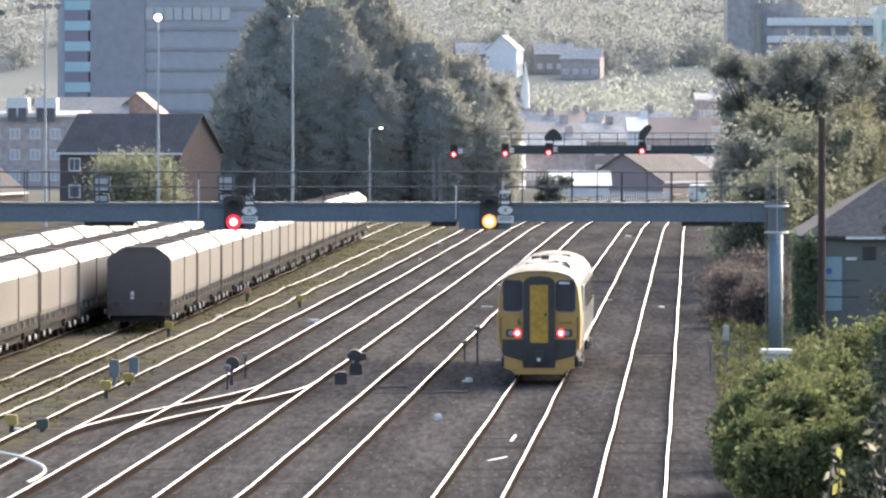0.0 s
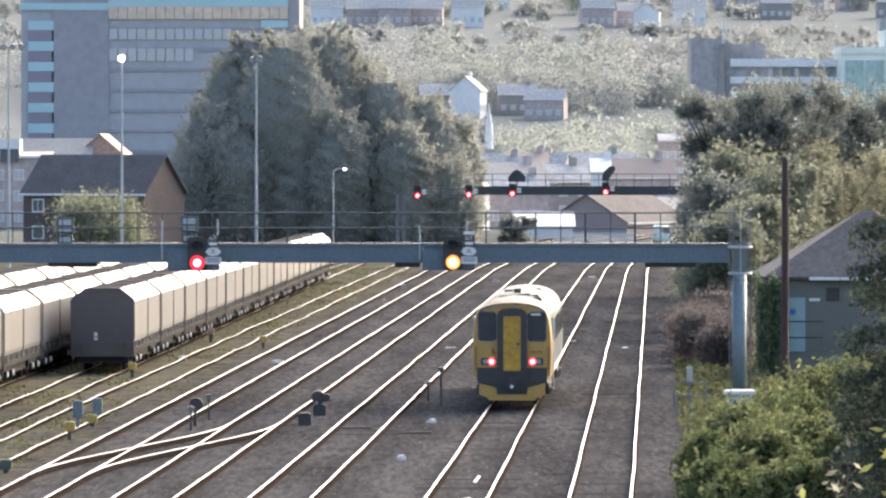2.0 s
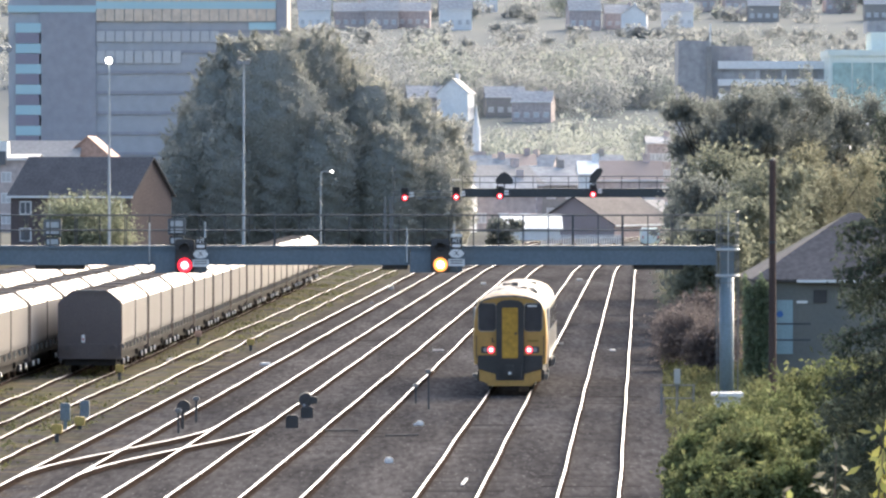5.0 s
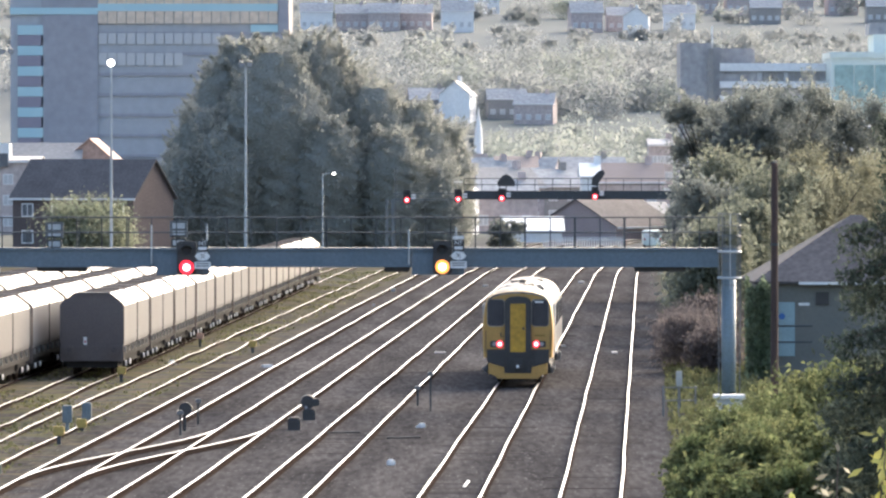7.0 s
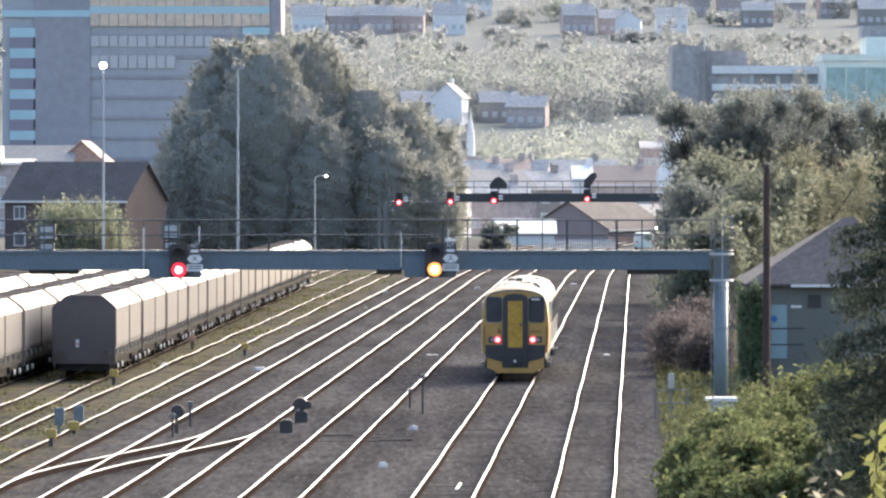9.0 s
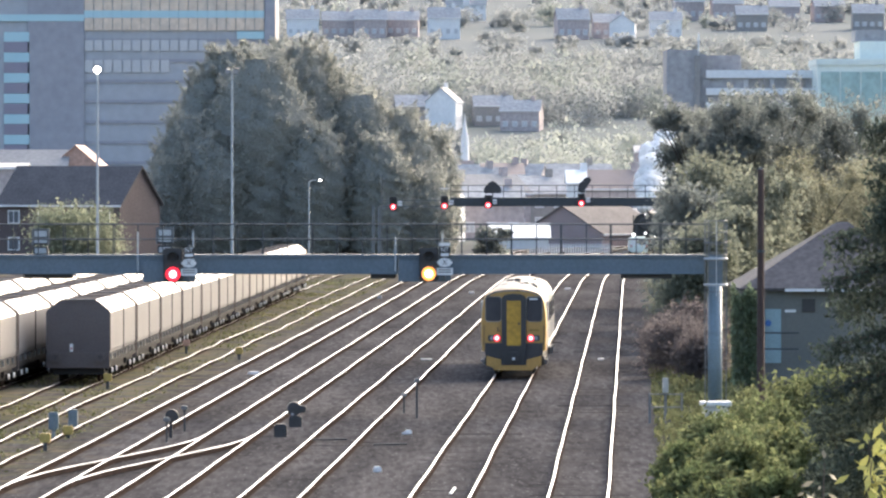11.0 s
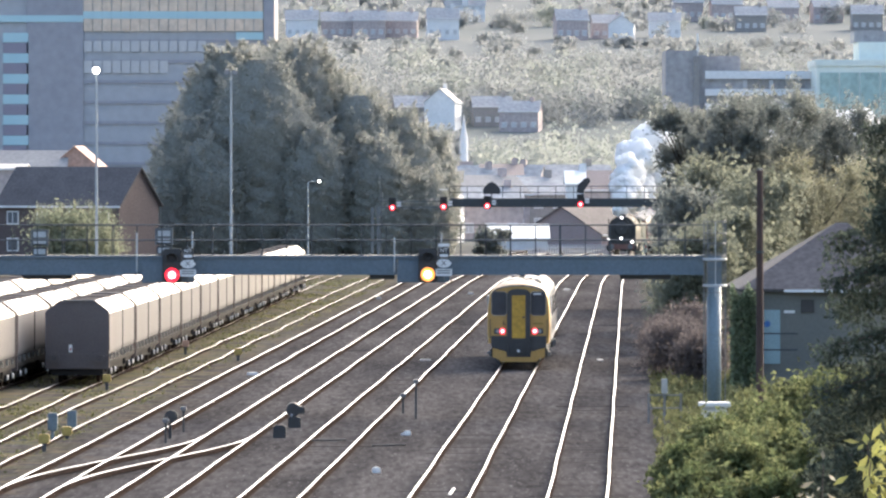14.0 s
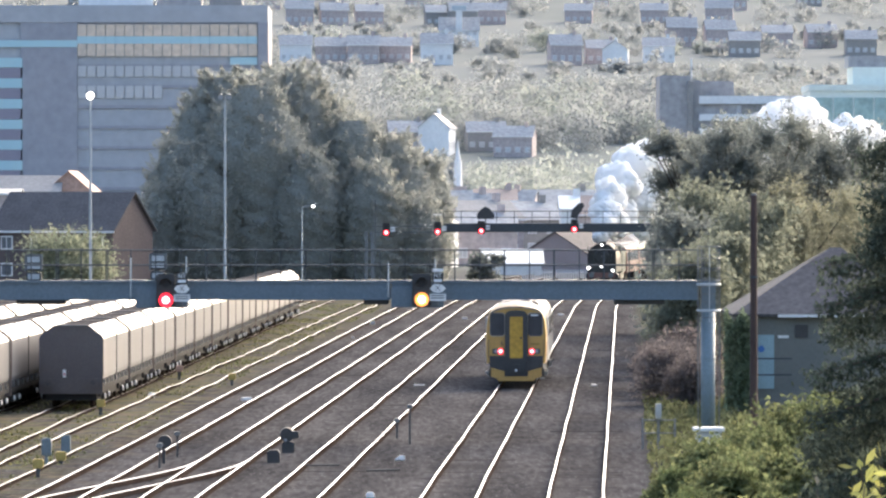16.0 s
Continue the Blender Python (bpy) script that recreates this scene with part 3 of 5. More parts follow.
t = colour_light(0.583, 184.6, 4.683, "amber_glow", "amber_core", "hooded signal showing bright amber, with white plates, on the gantry")
part("top_plate", boxed(0.36, 0.74, -0.36, -0.33, 0.96, 1.06), "white", t)


def far_gantry():
    y = 486.0
    t = thing("signal_gantry", "distant dark signal gantry with railing and red signals", "signal gantry")
    z0, z1 = 5.028, 5.816
    x0, x1 = -3.683, 24.351
    g0 = 3.5
    part("girder", boxed(g0, x1, y - 0.3, y + 0.9, z0, z1, bevel=0.03), "dark_steel", t)
    part("signal_arm", box(boxed(x0 + 0.7, g0 - 0.01, y - 0.1, y + 0.1, 4.95, 5.07), x0 + 0.7, g0 - 0.01, y - 0.1, y + 0.1, 5.5, 5.6), "steel", t, "light steel arm that carries two signals")
    railing(t, g0, x1, y - 0.25, z1, 1.1, 1.55, 0.035, "dark_steel")
    for x in (x0 + 0.2, x0 + 0.75, x1 - 0.3):
        part("leg", boxed(x - 0.13, x + 0.13, y - 0.2, y + 0.1, -0.25, z0, bevel=0.02), "steel", t)
    for j in range(7):
        z = 0.3 + 0.7 * j
        part("brace", rodded((x0 + 0.2, y, z), (x0 + 0.75, y, z + 0.5), 0.04, n=6), "steel", t)
    part("stanchion", rodded((x0 + 1.0, y, 0), (x0 + 1.0, y, 7.944), 0.05, n=6), "steel", t)


far_gantry()
for j, (x, z) in enumerate(((-1.685, 4.982), (2.962, 5.059), (6.895, 5.136), (15.322, 5.289))):
    t = colour_light(x, 485.2, z, "red_glow", "red_core", "distant signal showing red on the far gantry", plates=False, s=1.0)
    for q in (0.1, 0.34):
        part("plate", boxed(0.42, 0.8, -0.2, -0.17, q, q + 0.18), "white", t)
    if j == 1:
        part("top_plate", boxed(-0.4, 0.4, -0.2, -0.17, 1.5, 1.6), "white", t)
for x, z, tilt in ((7.308, 6.514, False), (15.587, 6.922, True)):
    t = thing("junction_indicator", "dark fan-shaped route indicator above a signal", "railway signal", "route indicators", at=(x, 485.4, z))
    fan = [(-0.75, -0.3), (0.75, -0.3), (0.8, 0.1), (0.35, 0.65), (0.0, 0.8), (-0.35, 0.65), (-0.8, 0.1)]
    if tilt:
        fan = [(-0.6, -0.6), (-0.1, -0.7), (0.65, 0.45), (0.5, 0.75), (0.1, 0.7), (-0.5, 0.1)]
    part("panel", prism(bmesh.new(), fan, -0.1, 0.12), "black", t)
    part("bracket", rodded((0, 0, -0.9), (0, 0, -0.2), 0.06, n=8), "dark_steel", t)


# ---- covered steel wagons in the yard ----
HOOD = [(-1.22, 1.15), (-1.25, 1.3), (-1.25, 2.72), (-1.18, 2.84), (-0.74, 3.18), (-0.66, 3.22), (0.66, 3.22), (0.74, 3.18), (1.18, 2.84), (1.25, 2.72), (1.25, 1.3), (1.22, 1.15)]


def scaled(profile, k, zc=2.1):
    return [(x * k, zc + (z - zc) * k) for x, z in profile]


def wagon():
    """One bogie wagon, 13.2 m long, its near end at y = 0."""
    w = thing("covered_wagon", "covered steel wagon with silver-grey telescopic hoods and dark end", "railway wagon", "wagons in the yard")
    for j in range(2):
        y = 0.4 + 6.25 * j
        k = (1.0, 0.985)[j]
        hood = part("hood", prism(bmesh.new(), scaled(HOOD, k), y, y + 6.2), "hood", w, "silver-grey steel hood")
        hood.data.materials.append(M["hood_top"])
        for f in hood.data.polygons:
            if f.normal.z > 0.97:
                f.material_index = 1
        part("hood_rib", prism(bmesh.new(), scaled(HOOD, k * 1.02), y + 6.06, y + 6.22), "gap", hood, "black seal rib")
    for y in (0.3, 12.86):
        part("end_wall", prism(bmesh.new(), scaled(HOOD, 1.004, 2.0), y, y + 0.1), "wagon_end", w, "dark grey end bulkhead")
    part("underframe", box(box(boxed(-1.2, 1.2, 0.25, 12.98, 0.95, 1.14), -1.22, -1.1, 0.25, 12.98, 0.72, 1.0), 1.1, 1.22, 0.25, 12.98, 0.72, 1.0), "wagon_frame", w)
    # Brake gear as solid black blocks that also stand in for underside shade.
    part("brake_gear_shade", box(box(boxed(-1.05, 1.05, 4.2, 9.0, 0.38, 0.9), -1.0, 1.0, 0.4, 3.9, 0.3, 0.94), -1.0, 1.0, 9.3, 12.8, 0.3, 0.94), "wagon_frame", w)
    part("headstock", boxed(-1.24, 1.24, 0.18, 0.3, 0.55, 1.15, bevel=0.02), "wagon_end", w)
    for y in (2.3, 10.95):
        b = part("bogie", box(box(boxed(-1.12, -0.98, y - 1.5, y + 1.5, 0.42, 0.72, bevel=0.03), 0.98, 1.12, y - 1.5, y + 1.5, 0.42, 0.72, bevel=0.03), -0.98, 0.98, y - 0.3, y + 0.3, 0.4, 0.8), "wagon_frame", w)
        for dy in (-0.95, 0.95):
            for s in (-1, 1):
                part("wheel", rodded((s * 0.68, y + dy, 0.42), (s * 0.81, y + dy, 0.42), 0.42, n=18), "rust", b)
                part("axle_box", boxed(min(s * 1.1, s * 1.22), max(s * 1.1, s * 1.22), y + dy - 0.16, y + dy + 0.16, 0.3, 0.56, bevel=0.02), "wagon_frame", b)
                part("axle_cap", rodded((s * 1.2, y + dy, 0.45), (s * 1.27, y + dy, 0.45), 0.1, n=10), "litter", b, "pale axle cap")
    for y in (0.0, 13.2):
        for s in (-0.87, 0.87):
            part("buffer", rodded((s, y + (0.22 if y == 0 else -0.22), 1.0), (s, y, 1.0), 0.09, n=12), "dark_steel", w)
            part("buffer_head", rodded((s, y + (0.05 if y == 0 else -0.05), 1.0), (s, y, 1.0), 0.2, n=16), "wagon_end", w)
    for j in range(7):
        y = 0.9 + 1.75 * j
        for q in (0, 0.3):
            part("side_bracket", boxed(1.2, 1.26, y + q, y + q + 0.07, 0.9, 1.12), "steel", w)
    part("end_notice", boxed(-0.33, -0.2, 0.27, 0.299, 1.2, 1.5), "litter", w, "small white notice plate")
    part("notice_mark", boxed(-0.3, -0.23, 0.262, 0.27, 1.28, 1.36), "red_paint", w)
    part("end_sill", boxed(-0.64, 0.64, 0.24, 0.3, 3.2, 3.235), "steel", w)
    return w


M["red_paint"] = mat("red_paint", (0.45, 0.05, 0.04), rough=0.5)
first = None
for i, starts in ((6, (209, 12)), (7, (153.3, 13)), (8, (168, 12))):
    y = starts[0]
    for j in range(starts[1]):
        m = pose(track_x(i, y), y, -0.03, 0, 0, track_turn(i, y))
        if first is None:
            first = wagon()
            first.matrix_basis = m
        else:
            copy_thing(first, m)
        y += 13.3


# ---- the yellow-ended railcar ----
def railcar():
    """Single railcar, its rear end at y = 0 facing back down the line."""
    c = thing("railcar", "single diesel railcar with yellow end and red tail lamps", "train")
    side = [(-1.30, 0.98), (-1.33, 1.4), (-1.34, 1.9), (-1.31, 2.5), (-1.25, 2.95), (-1.16, 3.18)]
    top = [(-1.16, 3.18), (-0.98, 3.39), (-0.72, 3.52), (-0.4, 3.6), (0.0, 3.63), (0.4, 3.6), (0.72, 3.52), (0.98, 3.39), (1.16, 3.18)]
    ring = side + top[1:-1] + [(-x, z) for x, z in side[::-1]]

    def loft(outlines, ys):
        bm = bmesh.new()
        rows = [[bm.verts.new((x, y, z)) for x, z in o] for o, y in zip(outlines, ys)]
        for r, s in zip(rows, rows[1:]):
            for q in range(len(r) - 1):
                bm.faces.new((r[q], r[q + 1], s[q + 1], s[q]))
        return bm, rows

    def cut(outline, k, dz=0.0):
        return [(x * k, z - (dz if z > 3.1 else 0) * (z - 3.1) / 0.53) for x, z in outline]

    ys = (0.55, 1.2, 18.6, 19.4)
    for s, nm in ((1, "side_wall"), (-1, "side_wall")):
        bm, rows = loft([[(x * s * k, z) for x, z in side] for k in (1, 1, 1, 0.985)], ys)
        bmesh.ops.solidify(bm, geom=bm.faces[:], thickness=0.03)
        part(nm, bm, "car_side", c, "pale painted body side", smooth=True)
    bm, rows = loft([cut(top, 0.97, 0.17), cut(top, 0.985, 0.08), cut(top, 1.0), cut(top, 1.0), cut(top, 0.98, 0.2)], (0.06, 0.35, 1.1, 18.6, 19.5))
    part("roof", bm, "car_roof", c, "pale grimy curved roof", smooth=True)
    # yellow end: rounded shell with the corner posts
    bm, rows = loft([cut(ring, 0.965, 0.2), cut(ring, 0.98, 0.16), cut(ring, 1.001, 0.04)], (0.0, 0.08, 0.56))
    bm.faces.new(rows[0])
    bmesh.ops.recalc_face_normals(bm, faces=bm.faces[:])
    part("end_shell", bm, "yellow", c, "yellow painted cab end", smooth=False)
    part("cornice", prism(bmesh.new(), [(x * 0.975, z + 0.02 - 0.2 * (z - 3.1) / 0.53) for x, z in top] + [(x * 0.95, z - 0.05 - 0.2 * (z - 3.1) / 0.53) for x, z in top[::-1]], -0.03, 0.1), "car_roof", c, "pale rounded cornice above the cab")
    # gangway door with its black surround
    arch = [(-0.49, 1.07), (0.49, 1.07), (0.49, 3.05), (0.44, 3.17), (0.3, 3.25), (0, 3.28), (-0.3, 3.25), (-0.44, 3.17), (-0.49, 3.05)]
    part("gangway_surround", prism(bmesh.new(), arch, -0.16, 0.02), "black", c, "black gangway surround")
    d = part("gangway_door", boxed(-0.285, 0.285, -0.185, -0.15, 1.19, 3.0, bevel=0.02), "door_yellow", c, "weathered yellow gangway door")
    part("door_handle", boxed(0.17, 0.25, -0.2, -0.18, 2.03, 2.12), "black", d)
    for s in (-1, 1):
        x0, x1 = sorted((s * 0.52, s * 1.13))
        def rounded(x0, x1, z0, z1, r):
            return [(x0 + r, z0), (x1 - r, z0), (x1, z0 + r), (x1, z1 - r), (x1 - r, z1), (x0 + r, z1), (x0, z1 - r), (x0, z0 + r)]
        w = part("cab_window", prism(bmesh.new(), rounded(x0, x1, 2.17, 3.14, 0.08), -0.012, 0.03), "glass", c, "dark cab window")
        part("window_seal", prism(bmesh.new(), rounded(x0 - 0.03, x1 + 0.03, 2.14, 3.17, 0.09), -0.006, 0.03), "car_roof", w)
        x0, x1 = sorted((s * 0.53, s * 1.04))
        h = part("lamp_housing", prism(bmesh.new(), rounded(x0, x1, 1.37, 1.61, 0.04), -0.03, 0.02), "black", c, "black lamp housing")
        # Lamp disc made wider than the lamp to imitate its red halo.
        part("tail_lamp", disc(bmesh.new(), (s * 0.68, -0.035, 1.49), 0.135, 0.02), "tail", h, "glowing red tail lamp, widened to imitate its halo")
        part("tail_lamp_centre", disc(bmesh.new(), (s * 0.68, -0.046, 1.49), 0.075, 0.02), "tail_core", h)
        part("head_lamp", disc(bmesh.new(), (s * 0.88, -0.035, 1.49), 0.085, 0.02), "lens", h, "unlit head lamp")
        part("lower_panel", prism(bmesh.new(), [(s * 0.1, 0.5), (s * 1.16, 0.84), (s * 1.16, 1.29), (s * 0.1, 1.29)], -0.022, 0.1), "black", c, "black panel under the lamps")
        part("skirt_side", prism(bmesh.new(), [(s * 0.5, 0.38), (s * 0.75, 0.27), (s * 1.1, 0.4), (s * 1.1, 0.78), (s * 0.52, 0.62)], -0.1, 0.15), "yellow", c, "yellow skirt corner")
        part("hose", rodded((s * 0.42, -0.15, 0.95), (s * 0.38, -0.2, 0.5), 0.03, n=8), "black", c)
        part("handrail", rodded((s * 1.2, -0.03, 1.2), (s * 1.2, -0.03, 2.0), 0.015, n=6), "black", c)
    part("skirt", prism(bmesh.new(), [(-0.76, 0.2), (0.76, 0.2), (0.86, 0.32), (0.5, 0.4), (-0.5, 0.4), (-0.86, 0.32)], -0.1, 0.1), "yellow", c, "yellow obstacle deflector")
    part("coupler_box", boxed(-0.52, 0.52, -0.12, 0.4, 0.38, 1.1, bevel=0.03), "black", c)
    k = part("coupler", boxed(-0.16, 0.16, -0.38, -0.1, 0.55, 0.95, bevel=0.03), "black", c, "black coupler head")
    part("coupler_face", boxed(-0.05, 0.05, -0.4, -0.375, 0.62, 0.72), "litter", k)
    part("destination_blind", boxed(0.62, 0.95, -0.018, -0.01, 3.03, 3.09), "litter", c, "pale destination display")
    part("number_bar", boxed(0.62, 1.02, -0.012, 0.0, 1.78, 1.84), "door_dark", c)
    part("lamp_bracket", box(boxed(-0.66, -0.62, -0.05, 0, 1.78, 1.92), -0.66, -0.54, -0.05, 0, 1.76, 1.79), "black", c)
    part("underframe", boxed(-1.15, 1.15, 0.4, 19.3, 0.75, 1.0), "black", c)
    part("equipment", box(box(boxed(-1.1, 1.1, 6.5, 10.5, 0.35, 0.8), -1.1, 1.1, 12.0, 14.5, 0.35, 0.8), -1.1, 1.1, 15.5, 17, 0.4, 0.8), "black", c)
    # side windows and doors, on both sides
    for s in (-1, 1):
        for j in range(6):
            y = 3.0 + 2.55 * j
            a, b = sorted((s * 1.3, s * 1.352))
            part("side_window", boxed(a, b, y, y + 1.75, 2.05, 2.85, bevel=0.01), "glass", c)
        part("side_door", boxed(*sorted((s * 1.3, s * 1.356)), 1.35, 2.5, 1.05, 2.95, bevel=0.01), "yellow_pale", c, "pale sliding door")
        part("step", boxed(*sorted((s * 1.2, s * 1.36)), 0.7, 1.2, 0.5, 0.6), "steel", c)
    for y in (3.2, 16.3):
        b = part("bogie", box(box(boxed(-1.2, -1.05, y - 1.9, y + 1.9, 0.35, 0.72, bevel=0.03), 1.05, 1.2, y - 1.9, y + 1.9, 0.35, 0.72, bevel=0.03), -1.0, 1.0, y - 0.4, y + 0.4, 0.4, 0.8), "dark_steel", c)
        for dy in (-1.3, 1.3):
            for s in (-1, 1):
                part("wheel", rodded((s * 0.68, y + dy, 0.42), (s * 0.81, y + dy, 0.42), 0.42, n=20), "dark_steel", b)
                part("axle_box", boxed(*sorted((s * 1.2, s * 1.3)), y + dy - 0.14, y + dy + 0.14, 0.35, 0.62, bevel=0.02), "steel", b)
    # roof gear
    part("exhaust", box(box(boxed(-0.12, 0.12, 6.5, 7.2, 3.55, 3.76), -0.5, -0.2, 8.5, 9.2, 3.5, 3.68), 0.3, 0.5, 4.0, 4.3, 3.5, 3.66), "black", c, "sooty exhaust on the roof")
    for y, x in ((2.2, -0.35), (3.6, 0.2), (5.2, 0.62), (11, 0), (14, 0.5), (2.9, 0.75)):
        part("roof_vent", boxed(x - 0.16, x + 0.16, y - 0.3, y + 0.3, 3.3, 3.665 - 0.13 * x * x - 0.02, bevel=0.03), "dark_steel", c)
    for y in (2.6, 5.4, 8.8, 13.0, 17.2):
        part("roof_seam", prism(bmesh.new(), [(x * 1.003, z + 0.008) for x, z in top] + [(x * 0.99, z - 0.02) for x, z in top[::-1]], y, y + 0.07), "dark_steel", c)
    return c


M["door_dark"] = mat("dark_number_paint", (0.25, 0.16, 0.03), rough=0.6)
M["yellow_pale"] = mat("pale_door_paint", (0.42, 0.44, 0.46), (0.36, 0.38, 0.4), rough=0.4)
RAILCAR = railcar()


# ---- steam locomotive, coaches and exhaust ----
def locomotive():
    """Tender engine that comes head-on; its front is at y = 0, the rest behind at larger y."""
    e = thing("steam_locomotive", "black steam locomotive, head-on, with white head lamps", "locomotive")
    part("boiler", rodded((0, 0.9, 2.75), (0, 9.0, 2.8), 0.88, 0.95, n=28), "loco_green", e, smooth=True)
    arch = [(-1.3, 1.4), (1.3, 1.4), (1.32, 2.6), (1.22, 3.2), (0.95, 3.6), (0.5, 3.88), (0, 3.96), (-0.5, 3.88), (-0.95, 3.6), (-1.22, 3.2), (-1.32, 2.6)]
    part("casing", prism(bmesh.new(), arch, 0.75, 9.2), "loco", e, "sooty black rounded casing")
    s = part("smokebox", rodded((0, 0.55, 2.75), (0, 2.2, 2.75), 0.93, n=28), "loco", e)
    part("smokebox_door", rodded((0, 0.4, 2.75), (0, 0.56, 2.75), 0.55, 0.74, n=28), "loco", s)
    part("door_dart", rodded((0, 0.3, 2.75), (0, 0.42, 2.75), 0.06, n=10), "steel", s)
    part("number_bar", boxed(-0.25, 0.25, 0.47, 0.5, 3.2, 3.28), "litter", s)
    part("chimney", rodded((0, 1.4, 3.6), (0, 1.4, 4.12), 0.33, 0.38, n=20), "loco", e)
    part("dome", rodded((0, 4.6, 3.6), (0, 4.6, 3.95), 0.4, 0.25, n=20), "loco_green", e)
    for x in (-1.28, 1.28):
        part("smoke_deflector", boxed(x - 0.02, x + 0.02, 0.4, 2.7, 1.9, 3.7, bevel=0.008), "loco", e, "black smoke deflector plate")
        part("cylinder", rodded((x * 0.9, 1.0, 0.95), (x * 0.9, 2.2, 0.95), 0.36, n=20), "loco", e)
        part("buffer", rodded((x * 0.69, -0.4, 1.06), (x * 0.69, 0.15, 1.06), 0.1, n=12), "steel", e)
        part("buffer_head", rodded((x * 0.69, -0.45, 1.06), (x * 0.69, -0.39, 1.06), 0.24, n=18), "steel", e)
        for y, r in ((1.2, 0.46), (2.9, 0.46), (4.6, 0.95), (6.7, 0.95), (8.8, 0.95)):
            part("wheel", rodded((x * 0.56, y, r), (x * 0.62, y, r), r, n=24), "loco", e)
    part("buffer_beam", boxed(-1.25, 1.25, 0.1, 0.25, 0.8, 1.3, bevel=0.02), "coach", e, "dull red buffer beam")
    part("running_plate", boxed(-1.3, 1.3, 0.2, 11.0, 1.32, 1.4), "loco", e)
    part("front_steps", boxed(-1.2, 1.2, 0.25, 0.6, 1.4, 1.9, bevel=0.03), "loco", e)
    part("cab", box(boxed(-1.3, 1.3, 9.0, 11.2, 1.4, 3.4, bevel=0.05), -1.35, 1.35, 8.9, 11.6, 3.4, 3.65, bevel=0.1), "loco_green", e)
    part("tender", boxed(-1.3, 1.3, 11.8, 18.6, 1.1, 3.2, bevel=0.1), "loco_green", e)
    part("tender_frame", boxed(-1.1, 1.1, 11.8, 18.6, 0.5, 1.1), "loco", e)
    for x, z in ((-1.18, 1.72), (0.0, 1.86), (1.05, 1.5), (0.05, 3.84)):
        lamp = part("head_lamp", rodded((x, -0.05, z), (x, 0.2, z), 0.16, n=14), "white", e, "white head lamp")
        part("lamp_lens", disc(bmesh.new(), (x, -0.07, z), 0.11 if x < -1 else 0.075, 0.03), "lamp_glow", lamp, "lit lamp glass")
    return e


def coach():
    c = thing("coach", "maroon and cream railway coach behind the engine", "railway coach", "coaches")
    prof = [(-1.35, 1.0), (-1.38, 1.8), (-1.33, 2.9), (-1.15, 3.4), (-0.7, 3.7), (0, 3.8), (0.7, 3.7), (1.15, 3.4), (1.33, 2.9), (1.38, 1.8), (1.35, 1.0)]
    part("body", prism(bmesh.new(), prof, 0.3, 19.9), "coach", c)
    part("roof", prism(bmesh.new(), [(-1.2, 3.36), (-0.72, 3.71), (0, 3.82), (0.72, 3.71), (1.2, 3.36)], 0.28, 19.92), "shed_roof", c)
    for s in (-1, 1):
        for j in range(8):
            part("window", boxed(*sorted((s * 1.3, s * 1.385)), 1.2 + 2.3 * j, 2.8 + 2.3 * j, 2.1, 2.95), "pane", c)
    for y in (3, 17):
        part("bogie", boxed(-1.1, 1.1, y - 1.6, y + 1.6, 0.3, 1.0, bevel=0.05), "wagon_frame", c)
    return c


LOCO = locomotive()
COACHES = [coach()]
COACHES += [copy_thing(COACHES[0], pose(0, 0, 0)) for _ in range(3)]


def steam(label, blobs, seed):
    """Billowing exhaust: one lumpy cauliflower mass of many rounded, uneven puffs."""
    rng = np.random.default_rng(seed)
    cs, rs = [], []
    for c, r in blobs:
        cs.append(np.array(c, float))
        rs.append(r * 0.92)
        for _ in range(22):
            w = rng.normal(size=3)
            w /= np.linalg.norm(w)
            cs.append(np.array(c) + w * r * 0.8)
            rs.append(r * rng.uniform(0.18, 0.42))
    return tagged(lumps("steam_cloud", cs, rs, "steam", seed=seed, fine=2), label, "steam", "steam")


STEAM = [
    steam("dense white exhaust steam rising from the chimney", [((0, 1.6, 4.6), 0.8), ((0.4, 2.4, 5.6), 1.2), ((0.6, 4, 6.8), 1.6), ((1.0, 6, 8.2), 1.8), ((1.9, 9, 9.6), 2.0), ((3.3, 12, 11.0), 2.1), ((5.2, 15, 11.6), 2.0), ((1.6, 5, 5.6), 1.3), ((2.4, 9, 6.4), 1.6), ((4.0, 12, 8.0), 1.9), ((6.0, 16, 9.4), 1.8), ((4.6, 14, 5.6), 1.4)], 1),
    steam("white steam drifting back over the train", [((6.5 + 2.2 * j, 18 + 7 * j, 8.9 + 1.1 * math.sin(j * 1.7) + 0.3 * j), 2.1 + 0.25 * (j % 3)) for j in range(9)], 2),
    steam("thinning white steam hanging over the curved line", [((21 + 2.1 * j, 76 + 7 * j, 15.6 + 1.0 * math.sin(j * 1.3) - 0.28 * j), 2.3 + 0.3 * (j % 3)) for j in range(8)], 3),
]


